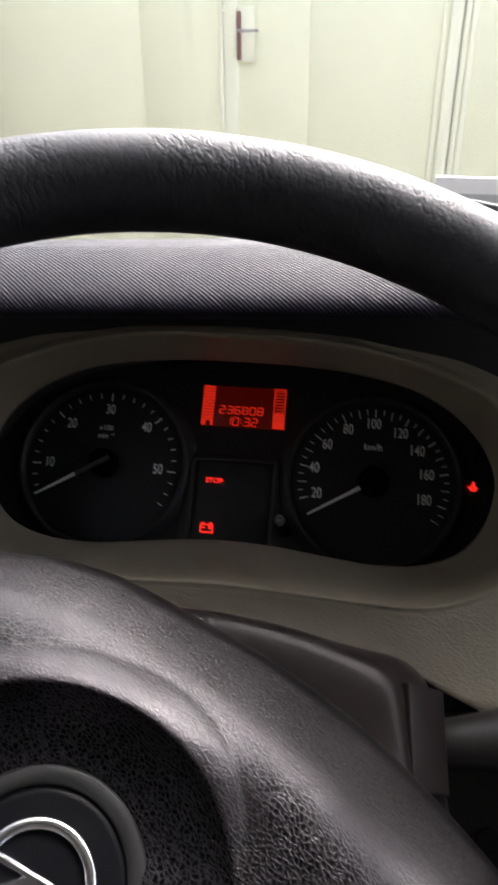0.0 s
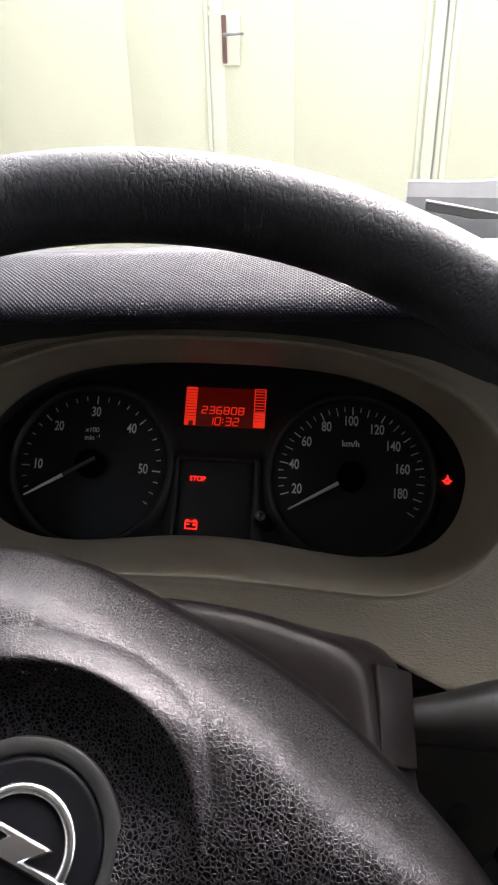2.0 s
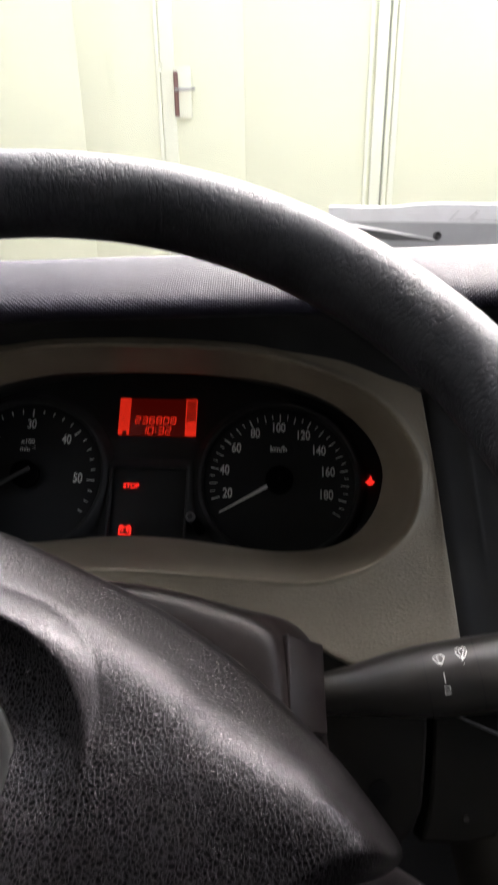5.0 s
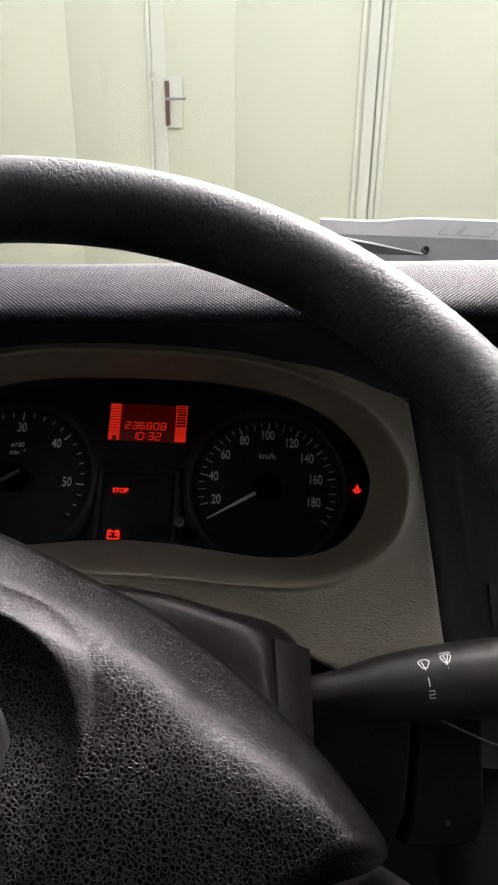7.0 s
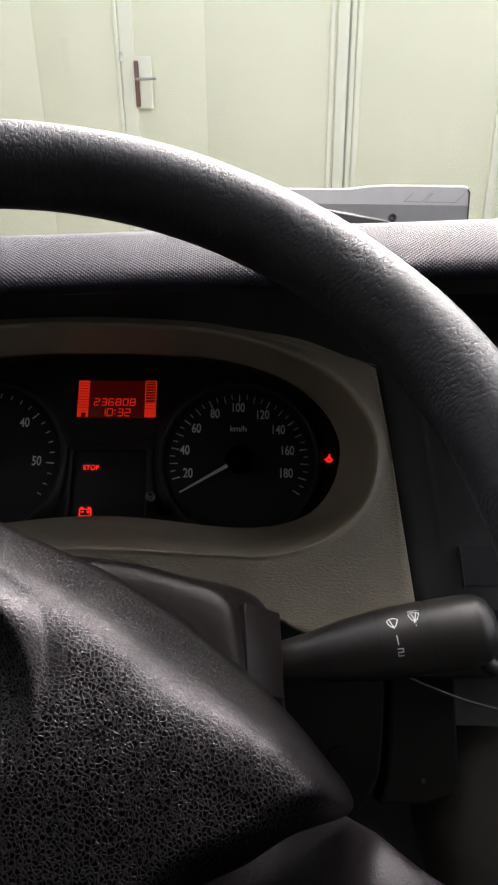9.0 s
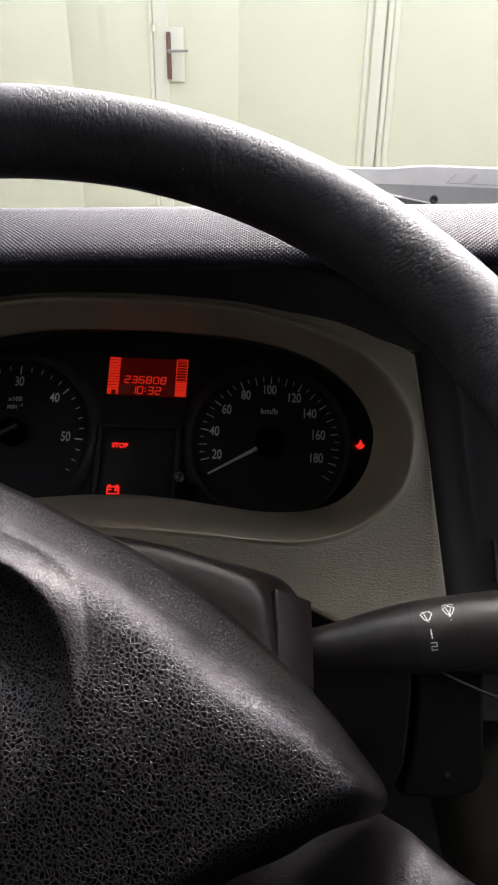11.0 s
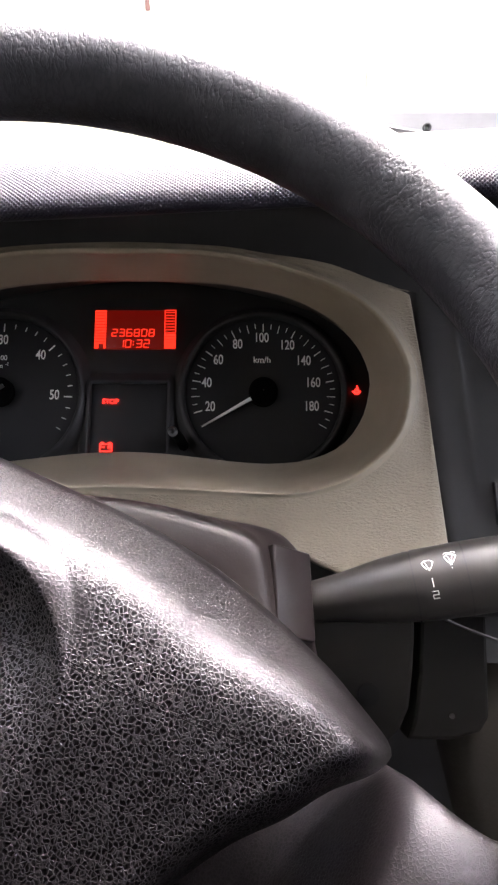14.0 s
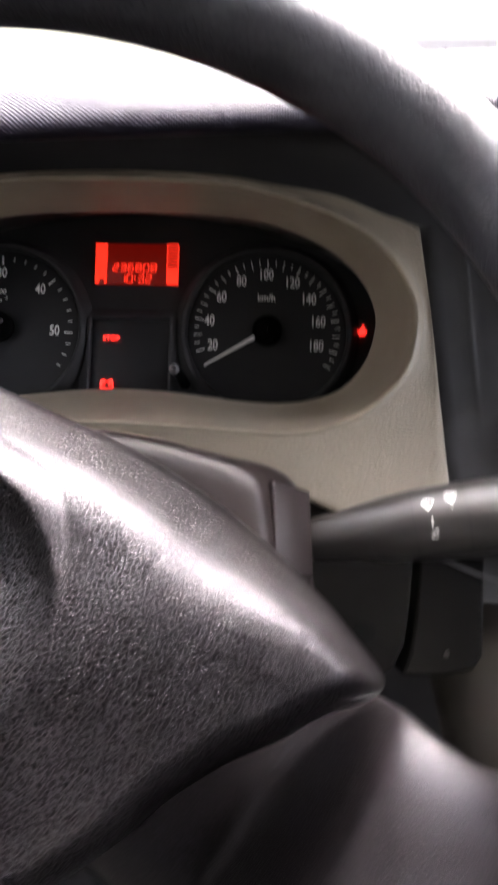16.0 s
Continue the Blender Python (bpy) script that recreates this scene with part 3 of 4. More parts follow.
def dimpled_pad(x0, x1, fine):
    pts = spline(PAD, 60)
    # walk the profile at even steps
    seg = np.cumsum([0] + [(b - a).length for a, b in zip(pts, pts[1:])])
    py, pz = np.array([p.x for p in pts]), np.array([p.y for p in pts])
    start, stop = 0.086, 0.162  # the dimpled stretch
    step = 0.00032 if fine else 0.01
    s = np.concatenate([np.linspace(0, start, 12, endpoint=False), np.arange(start, stop, step), np.linspace(stop, seg[-1], 14)])
    xs = np.arange(x0, x1 + 1e-6, 0.00032 if fine else 0.03)
    y, z = np.interp(s, seg, py), np.interp(s, seg, pz)
    ty, tz = np.gradient(y), np.gradient(z)
    ln = np.hypot(ty, tz)
    ny, nz = -tz / ln, ty / ln
    if fine:
        p = 0.00224
        gx, gs = np.meshgrid(xs, s, indexing="ij")
        h = np.cos(2 * math.pi * gx / p) * np.cos(2 * math.pi * gs / p)
        h = np.clip((h - 0.12) / 0.55, 0, 1) * 0.0009
        h *= np.clip((gs - 0.089) / 0.003, 0, 1) * np.clip((0.158 - gs) / 0.012, 0, 1)
    else:
        h = np.zeros((len(xs), len(s)))
    V = np.empty((len(xs), len(s), 3))
    V[..., 0] = xs[:, None]
    V[..., 1] = y[None] - h * ny[None]
    V[..., 2] = z[None] - h * nz[None] + rise(xs)[:, None]
    nu, nv = len(xs), len(s)
    i, j = np.meshgrid(np.arange(nu - 1), np.arange(nv - 1), indexing="ij")
    a = (i * nv + j).ravel()
    F = np.stack([a, a + nv, a + nv + 1, a + 1], 1)
    me = bpy.data.meshes.new("top_pad")
    me.vertices.add(nu * nv)
    me.vertices.foreach_set("co", V.ravel())
    me.loops.add(F.size)
    me.loops.foreach_set("vertex_index", F.ravel().astype(np.int32))
    me.polygons.add(len(F))
    me.polygons.foreach_set("loop_start", np.arange(0, F.size, 4, dtype=np.int32))
    me.polygons.foreach_set("use_smooth", np.ones(len(F), bool))
    me.update(calc_edges=True)
    me.validate()
    me.materials.append(pad_grey)
    return me


part("top_pad", dimpled_pad(-0.21, 0.32, True), dash, "grey dash pad with small dimples")
part("top_pad", dimpled_pad(-0.76, -0.21, False), dash)
part("top_pad", dimpled_pad(0.32, 1.06, False), dash)


def run_x(name, profile, x0, x1, mat, steps=2, smooth=True):
    """A sheet with one profile in y and z, drawn along x."""
    return loft(name, [[(x, y, z) for y, z in profile] for x in np.linspace(x0, x1, steps)], mat, False, False, False, smooth)


BROW = [(-0.42, 0.020), (-0.267, 0.037), (-0.237, 0.047), (-0.207, 0.0565), (-0.177, 0.061), (-0.147, 0.0660), (-0.0885, 0.0685), (-0.03, 0.0660), (0.0, 0.0610), (0.03, 0.0560), (0.06, 0.0475), (0.090, 0.0395)]


def brow_row(x, z, k0, k1, n):
    """Part of the hollow from the lip of the top pad down to the bezel."""
    lip, end = Vector((x, -0.1035, 1.3977 + rise(x))), CL_LOCAL @ Vector((x, -0.0862, z - 0.0012))
    return [tuple(lip.lerp(end, k) + Vector((0, 0.040, 0.012)) * math.sin(math.pi * k)) for k in np.linspace(k0, k1, n)]


# The overhang's shadow over the upper fascia is drawn as this black sheet.
part("hood_underside", loft("hood_underside", [brow_row(p.x, p.y, 0.0, 0.96 + 0.035 * smooth((p.x - 0.035) / 0.045), 12) for p in spline(BROW, 160)], black_matt, False), dash, "underside of the dash overhang, black in place of its shade")
part("fascia_top", loft("fascia_top", [brow_row(p.x, p.y, 0.96 + 0.035 * smooth((p.x - 0.035) / 0.045), 1.0, 3) for p in spline(BROW, 160) if p.x < 0.0842], beige, False), dash, "beige fascia curving up under the overhang")
# shaded trim under the overhang, and the dark faces beside and below the dials
TRIM = [(-0.1035, 1.3977), (-0.100, 1.3965), (-0.085, 1.388), (-0.050, 1.378), (0.0, 1.372), (0.012, 1.350)]
part("upper_trim", loft("upper_trim", [[(x, y, z + rise(x)) for y, z in TRIM] for x in (0.088, 0.16, 0.24, 0.34, 1.06)], charcoal, False), dash, "charcoal upper dash trim")


# ================= steering wheel =================
wheel = thing("steering_wheel", WHEEL, "black leather steering wheel with grained centre pad", "steering wheel")
R_RIM, A_RIM = 0.1768, 0.0166


def rim_mesh():
    rings = []
    for t in np.linspace(0, 2 * math.pi, 180, endpoint=False):
        ring = []
        for p in np.linspace(0, 2 * math.pi, 40, endpoint=False):
            wob = 1 + 0.012 * noise.noise(Vector((math.cos(t) * 6, math.sin(t) * 6, p)))
            r = A_RIM * wob
            rr = R_RIM + r * math.cos(p)
            ring.append((rr * math.cos(t), rr * math.sin(t), r * 1.02 * math.sin(p)))
        rings.append(ring)
    n = 40
    verts = [v for r in rings for v in r]
    return mesh("rim", verts, grid_faces(180, n, True, True), rim_leather)


part("rim", rim_mesh(), wheel, "black leather rim with worn wrinkles")
HUB = Vector((-0.0190, -0.0322))
UPPER = [(-0.155, -0.040), (-0.140, -0.005), (-0.110, 0.028), (-0.080, 0.0530), (-0.050, 0.0586), (-0.024, 0.0554), (-0.009, 0.0505), (0.012, 0.0422), (0.030, 0.0344), (0.047, 0.0256), (0.0664, 0.0130), (0.0850, -0.0032), (0.1021, -0.0205), (0.1120, -0.0324), (0.1192, -0.0413), (0.1242, -0.0474), (0.1258, -0.0502)]
LOWER = [(0.1258, -0.0502), (0.1165, -0.0527), (0.0975, -0.0573), (0.084, -0.0640), (0.070, -0.0692), (0.055, -0.0778), (0.040, -0.0890), (0.015, -0.1020), (-0.022, -0.1070), (-0.060, -0.1010), (-0.100, -0.0860), (-0.135, -0.0680), (-0.155, -0.0400)]
up_line = np.array([tuple(p) for p in spline(UPPER, 1200)])
low_line = np.array([tuple(p) for p in spline(LOWER, 900)])


def away(line, a, b):
    return float(np.sqrt(((line - (a, b)) ** 2).sum(1)).min())


ring_line = np.concatenate([up_line[:-1], low_line[:-1]])
ring_ang = np.arctan2(ring_line[:, 1] - HUB.y, ring_line[:, 0] - HUB.x)
ring_rad = np.hypot(ring_line[:, 1] - HUB.y, ring_line[:, 0] - HUB.x)
ring_order = np.argsort(ring_ang)


def pad_radius(t):
    return float(np.interp(math.atan2(math.sin(t), math.cos(t)), ring_ang[ring_order], ring_rad[ring_order], period=2 * math.pi))


def pad_height(a, b):
    """The airbag cover: a broad shoulder along the upper edge, a sharp lower edge and a dished middle."""
    eu, el = away(up_line, a, b), away(low_line, a, b)
    h = -0.0125
    k = smooth((0.030 - a) / 0.045)  # the shoulder is broader over the badge
    f = smooth((a - 0.055) / 0.05)  # and it draws in to the edge towards the tip
    wide, inner = 0.025 + 0.008 * k - 0.011 * f, 0.0425 + 0.0085 * k - 0.018 * f
    steep = (1.5 - 0.38 * k) * (0.030 + 0.0045 * k) / (inner - wide / 2)
    x = max(0.0, (inner - eu) / wide)
    h -= steep * wide * (x ** 3 - x ** 4 / 2 if x < 1 else x - 0.5)
    h -= 18.0 * max(0.0, 0.016 - eu) ** 2 * smooth((0.105 - a) / 0.05)  # rolled over towards the edge
    if eu < 0.004:
        h -= 0.006 * (1 - eu / 0.004) ** 2
    if el < 0.010:
        h -= 0.024 * (1 - math.sqrt(max(0.0, 1 - (1 - el / 0.010) ** 2)))
    h -= 0.012 * smooth((-0.026 - b) / 0.07)
    rx, ry = (a + 0.0215) / 0.047, (b + 0.030) / 0.041
    r = math.hypot(rx, ry)
    side = smooth((ry + 0.45) / 0.75)  # the dish runs out towards its lower side
    fall = min(1.0, max(0.0, (1.01 - r) / (0.50 - 0.08 * side)))
    h -= (0.0038 + 0.0057 * side) * (1 - (1 - fall) ** 2) * smooth(fall / 0.10)
    # rolled crescent lip of the dish, widest above the badge, with a crease behind it
    up = ry / max(r, 1e-6)
    crease = 1.07 + 0.18 * smooth((up - 0.05) / 0.85)
    lip = 1 - (1 - min(1.0, max(0.0, (crease - r) / (crease - 1.0)))) ** 1.7
    h += 0.0128 * (crease - 1.0) * lip * smooth((up + 0.25) / 0.5) * (1 - smooth(fall * 2.5))
    return h


def pad_mesh():
    nt, nr = 420, 110
    verts = []
    for i in range(nt):
        t = 2 * math.pi * i / nt
        ro = pad_radius(t)
        for j in range(nr):
            k = j / (nr - 1)
            r = 0.0248 + (ro - 0.0248) * (1 - (1 - k) ** 1.5)
            a, b = HUB.x + r * math.cos(t), HUB.y + r * math.sin(t)
            verts.append((a, b, pad_height(a, b)))
        verts.append((HUB.x + ro * 0.985 * math.cos(t), HUB.y + ro * 0.985 * math.sin(t), -0.085))
    me = mesh("centre_pad", verts, grid_faces(nt, nr + 1, True, False), pad_leather)
    # painted highlight: less grain, brighter colour and gloss along shoulder and lip
    worn = [highlight_mask(x, y) for x, y, z in verts]
    left = [smooth((away(up_line, x, y) - 0.0042) / 0.004) * (1 - w) if z > -0.08 else 0.0 for (x, y, z), w in zip(verts, worn)]
    return grained(me, left, [0.8 * w + 0.15 * (1 - smooth(away(up_line, x, y) / 0.009)) for (x, y, z), w in zip(verts, worn)])


def highlight_mask(a, b):
    """How far a highlight is put into grain and colour: on the shoulder and on the lip of the dish."""
    eu = away(up_line, a, b)
    r = math.hypot((a + 0.0215) / 0.047, (b + 0.030) / 0.041)
    near = math.exp(-((a + 0.010) / 0.055) ** 2)
    in_by = 0.0275 - 0.003 * near - 0.0135 * smooth((a - 0.055) / 0.05)
    shoulder = 0.65 * math.exp(-((eu - in_by) / 0.0060) ** 2)
    lip = 0.6 * smooth((r - 1.0) / 0.03) * (1 - smooth((r - 1.15) / 0.15)) * smooth((b + 0.030) / 0.02)
    return max(shoulder, lip)


def grained(me, values, sheen_mask):
    me.attributes.new("grain", "FLOAT", "POINT").data.foreach_set("value", values)
    me.attributes.new("sheen_mask", "FLOAT", "POINT").data.foreach_set("value", sheen_mask)
    return me


part("centre_pad", pad_mesh(), wheel, "grained black leather airbag cover")


def pad_point(a, b, lift=0.0):
    return (a, b, pad_height(a, b) + lift)


SPOKE_UP = [(0.080, -0.030), (0.104, -0.036), (0.1218, -0.0462), (0.1328, -0.0574), (0.1408, -0.0667), (0.1468, -0.0722), (0.1528, -0.0719), (0.1590, -0.0630), (0.1670, -0.0480)]
SPOKE_LOW = [(0.020, -0.105), (0.040, -0.118), (0.058, -0.130), (0.072, -0.138), (0.086, -0.144), (0.098, -0.147), (0.107, -0.1455), (0.112, -0.143), (0.116, -0.140)]


def spoke_mesh(side):
    """The arm from the hub to the rim, dipped along its upper edge and flared where it meets the rim."""
    rings = []
    up, low = spline(SPOKE_UP, 34), spline(SPOKE_LOW, 34)
    for n, (p, q) in enumerate(zip(up, low)):
        k = n / 33
        top = float(np.interp(k, (0, 0.2, 0.27, 0.36, 0.6, 0.8, 1), (-0.110, -0.105, -0.085, -0.060, -0.037, -0.018, -0.004)))
        ring = []
        for t in np.linspace(0, 2 * math.pi, 36, endpoint=False):
            u, v = math.cos(t), math.sin(t)
            u = math.copysign(abs(u) ** 0.75, u)
            v = math.copysign(abs(v) ** 0.8, v)
            c = (p + q) / 2 + (p - q) / 2 * u
            ring.append((side * c.x, c.y, top - 0.012 + 0.012 * v - 0.004 * abs(u) ** 3))
        rings.append(ring)
    me = loft("spoke", rings, pad_leather, True, True, side > 0)
    return grained(me, [0.35] * len(me.vertices), [0.5] * len(me.vertices))


part("spoke", spoke_mesh(1), wheel, "black leather-look spoke")
part("spoke", spoke_mesh(-1), wheel, "black leather-look spoke")


def seam_line(pts, name):
    lift = -0.00005
    line = spline(pts, 60)
    return tube(name, [pad_point(p.x, p.y, lift) for p in line], 0.00013, pad_leather, 6)


seam = [(0.0060, -0.0180), (0.012, -0.0195), (0.021, -0.0230), (0.047, -0.0355), (0.074, -0.0455), (0.084, -0.0500)]
part("tear_seam", seam_line(seam, "tear_seam"), wheel, "stitched seam across the pad")
part("tear_seam", seam_line([(a + 0.0004, b - 0.0012) for a, b in seam], "tear_seam"), wheel)


def dome(name, r, z0, rise, mat, lip=0.0):
    a = np.linspace(0, 2 * math.pi, 64, endpoint=False)
    rings = [[(HUB.x + r * math.cos(t), HUB.y + r * math.sin(t), z0 - 0.006) for t in a]]
    for k in np.linspace(1, 0.02, 12):
        rings.append([(HUB.x + r * k * math.cos(t), HUB.y + r * k * math.sin(t), z0 + rise * (1 - k * k)) for t in a])
    return loft(name, rings, mat, True, True)


badge = part("badge", dome("badge", 0.0213, -0.0215, 0.0020, badge_black), wheel, "round black badge with chrome ring")


def torus(name, big, small, squash, z, mat):
    v = []
    for t in np.linspace(0, 2 * math.pi, 96, endpoint=False):
        for p in np.linspace(0, 2 * math.pi, 14, endpoint=False):
            rr = big + small * math.cos(p)
            v.append((HUB.x + rr * math.cos(t), HUB.y + rr * math.sin(t), z + squash * math.sin(p)))
    return mesh(name, v, grid_faces(96, 14, True, True), mat)


part("collar", torus("collar", 0.0237, 0.0023, 0.0009, -0.0213, collar_grey), badge, "dark grey rounded collar")
part("chrome_ring", torus("chrome_ring", 0.0134, 0.0014, 0.0009, -0.0196, chrome), badge, "chrome ring")
zigzag = [(-0.0112, 0.0075), (0.0078, -0.0001), (0.0012, -0.0027), (0.0124, -0.0068)]
outline = [Vector(p) for p in zigzag] + [-Vector(p) for p in zigzag]


def flash_mesh(points, out, top, foot):
    """A flat plate with chamfered edges."""
    n, skirt = len(points), []
    for i, p in enumerate(points):
        d0, d1 = (p - points[i - 1]).normalized(), (points[(i + 1) % n] - p).normalized()
        n0, n1 = Vector((-d0.y, d0.x)), Vector((-d1.y, d1.x))
        push = (n0 + n1) / max(0.35, 1 + n0.dot(n1)) * out
        skirt.append(p + push)
    v = [(HUB.x + p.x, HUB.y + p.y, top) for p in points] + [(HUB.x + p.x, HUB.y + p.y, foot) for p in skirt]
    f = [tuple(range(n))[::-1]] + [(i, (i + 1) % n, n + (i + 1) % n, n + i) for i in range(n)]
    return mesh("chrome_bar", v, f, chrome, False)


part("chrome_bar", flash_mesh(outline, 0.0007, -0.0186, -0.0196), badge, "chrome zig-zag bar across the ring")

# ================= steering column and stalks =================
column = thing("steering_column", WHEEL, "dark grey plastic steering column cover", "column cover")
HALF_COL = [(0.0, 0.0600), (0.02, 0.0590), (0.045, 0.0555), (0.070, 0.0490), (0.082, 0.0450), (0.0895, 0.0390), (0.0925, 0.030), (0.0950, 0.005), (0.0965, -0.03), (0.085, -0.055), (0.0, -0.065)]


def column_ring(h, grow, wide=1.0, full=0.0):
    """Outline of the shroud at height h; full squares its upper corners."""
    right = spline(HALF_COL, 44)
    ring = [(p.x, p.y) for p in right] + [(-p.x, p.y) for p in right[-2:0:-1]]
    return [(a * (1 + grow * 8) * wide, b + grow + full * smooth((abs(a) - 0.050) / 0.035) * smooth((b - 0.02) / 0.015), h) for a, b in ring]


col_rings = [[(a * k, b * k, h) for a, b, h in column_ring(-0.1103, -0.013)] for k in (0.02, 0.4, 0.8, 0.95)]
col_rings += [column_ring(-0.1104, -0.013), column_ring(-0.1108, -0.0085), column_ring(-0.1122, -0.0048), column_ring(-0.1146, -0.0020), column_ring(-0.1172, -0.0006), column_ring(-0.122, 0.0005, 1.035, 0.001), column_ring(-0.129, 0.001, 1.10, 0.0025), column_ring(-0.136, 0.001, 1.165, 0.004), column_ring(-0.142, 0.001, 1.195, 0.004), column_ring(-0.20, 0.002, 1.20, 0.004), column_ring(-0.26, 0.0, 1.20)]
part("shroud", loft("shroud", col_rings, column_grey, True, True, True), column, "moulded shroud with a rounded front edge")
part("switch_module", box("switch_module", (0.0250, 0.040, 0.006), (0, 0, 0), column_grey, 0.0012, 3, pose(0.1027, 0.0175, -0.1274, 0, 40, 0)), column, "flat side plate of the switch module")

AX0, AX1 = Vector((0.012, -0.1900, 1.2345)), Vector((0.1180, -0.1948, 1.2623))
STALK = [(0.0, 0.0092), (0.08, 0.0096), (0.2, 0.0112), (0.38, 0.0148), (0.52, 0.0164), (0.70, 0.0168), (0.86, 0.0167), (0.93, 0.0158), (0.975, 0.0126), (0.995, 0.0078), (1.0, 0.0011)]
sdir = (AX1 - AX0).normalized()
to_eye = Vector((-0.01, -0.43, 1.47)) - (AX0 + AX1) / 2
sn = (to_eye - sdir * to_eye.dot(sdir)).normalized()
sb = sdir.cross(sn)


def stalk_point(s, ang, lift=0.0):
    r = float(np.interp(s, [a for a, b in STALK], [b for a, b in STALK])) + lift
    return AX0.lerp(AX1, s) + r * (math.cos(ang) * sn + math.sin(ang) * sb)


def stalk_body(s0, s1, n, lift, mat, name):
    ss = np.linspace(s0, s1, n)
    if s1 == 1.0:
        ss = s0 + (s1 - s0) * (1 - (1 - np.linspace(0, 1, n)) ** 2)
    return loft(name, [[stalk_point(s, a, lift) for a in np.linspace(0, 2 * math.pi, 40, endpoint=False)] for s in ss], mat, True, False, False)


stalk = thing("wiper_stalk", LEAN, "dark plastic wiper stalk with white printed symbols", "control stalk")
part("stem", stalk_body(0.0, 0.505, 30, 0.0, stalk_black, "stem"), stalk)
part("core", stalk_body(0.02, 0.985, 40, -0.0006, black_matt, "core"), stalk)
part("collar", stalk_body(0.511, 0.715, 12, 0.0, stalk_black, "collar"), stalk)
part("grip", stalk_body(0.721, 1.0, 30, 0.0, stalk_black, "grip"), stalk)


def on_stalk(s0, a0):
    ln = (AX1 - AX0).length
    return lambda u, w: stalk_point(s0 + u / ln, a0 - w / 0.0148, 0.0004)


fan_wide = [[(-0.0030, 0.0018), (-0.0015, 0.0030), (0.0015, 0.0030), (0.0030, 0.0018), (0.0012, -0.0012), (-0.0012, -0.0012), (-0.0030, 0.0018)], [(-0.0012, 0.0022), (0.0004, -0.0022)]]
fan = [[(a * 0.86, b * 0.86) for a, b in line] for line in fan_wide]
part("wiper_symbol", ribbon("wiper_symbol", fan, 0.00027, print_white, on_stalk(0.572, -0.46)), stalk, "white wiper symbol")
spray = fan + [[(-0.0026, 0.0031), (-0.0009, 0.0038), (0.0, 0.0031), (0.0010, 0.0038), (0.0026, 0.0031)], [(0.0012, 0.0022), (-0.0004, -0.0022)], [(0.0, -0.0034), (0.0002, -0.0034)]]
part("washer_symbol", ribbon("washer_symbol", spray, 0.00027, print_white, on_stalk(0.664, -0.54)), stalk, "white washer symbol")
part("stroke_one", ribbon("stroke_one", [[(0.0, 0.0016), (0.0, -0.0016)]], 0.00045, print_white, on_stalk(0.578, -0.02)), stalk, "white figure one")
two = [[(-0.0012, 0.0014), (0.0012, 0.0014), (0.0012, 0.0), (-0.0012, 0.0), (-0.0012, -0.0014), (0.0012, -0.0014)]]
part("figure_two", ribbon("figure_two", two, 0.00033, print_white, on_stalk(0.581, 0.30)), stalk, "white figure two")

# audio satellite control under the wiper stalk
audio = thing("audio_control_stalk", LEAN, "black audio control stalk below the wiper stalk", "control stalk")
part("body", box("body", (0.090, 0.030, 0.030), (0.135, -0.150, 1.212), black_matt, 0.006, 3, None), audio)
part("thumb_lever", tube("thumb_lever", spline([(0.112, -0.197, 1.249), (0.117, -0.201, 1.243), (0.128, -0.203, 1.242), (0.150, -0.203, 1.243)], 14), 0.0040, stalk_black, 12), audio, "curved black thumb lever")

part("lead", tube("lead", spline([(0.070, -0.186, 1.231), (0.083, -0.190, 1.2255), (0.110, -0.192, 1.2135), (0.142, -0.190, 1.2010)], 16), 0.0007, stalk_black, 8), audio, "thin dark edge of the lever")

# ================= dash parts right of the dials =================


def cl_plate(name, outline, y, thick, mat, bevel=0.0015):
    bm = bmesh.new()
    vs = [bm.verts.new((x, y, z)) for x, z in outline]
    f = bm.faces.new(vs)
    r = bmesh.ops.extrude_face_region(bm, geom=[f])
    bmesh.ops.translate(bm, vec=(0, thick, 0), verts=[e for e in r["geom"] if isinstance(e, bmesh.types.BMVert)])
    bmesh.ops.recalc_face_normals(bm, faces=bm.faces)
    if bevel:
        bmesh.ops.bevel(bm, geom=bm.edges[:], offset=bevel, segments=2, profile=0.5, affect="EDGES")
    me = bpy.data.meshes.new(name)
    bm.to_mesh(me)
    bm.free()
    me.materials.append(mat)
    me.transform(CL_LOCAL)
    return me




def side_panel():
    """Charcoal panel beside the fascia, with a soft upright ridge that dies away downwards."""
    rows = []
    for z in np.linspace(0.075, -0.170, 40):
        x0 = float(np.interp(z, (-0.17, -0.1075, -0.068, -0.020, 0.075), (0.1080, 0.1020, 0.0978, 0.0930, 0.0868)))
        up = smooth((z + 0.095) / 0.09)
        row = [(x0, -0.060, z)]
        for d in (0.0, 0.0008, 0.003, 0.008, 0.014, 0.0175, 0.0190, 0.0203, 0.0216, 0.0232, 0.027, 0.034, 0.05, 0.08, 0.12, 0.19):
            y = -0.0795 - 0.0015 * smooth(d / 0.003) - 0.0045 * smooth((d - 0.008) / 0.03)
            y -= 0.0013 * up * math.exp(-((d - 0.0203) / 0.0016) ** 2)
            row.append((x0 + d, y, z))
        rows.append(row)
    return in_cluster(loft("side_panel", rows, charcoal, False))


part("side_panel", side_panel(), dash, "charcoal centre stack side panel with a soft ridge")
part("panel_slot", cl_plate("panel_slot", [(0.128, -0.073), (0.129, -0.095), (0.150, -0.095), (0.150, -0.073)], -0.0867, 0.01, black_matt, 0.0005), dash, "small black slot")
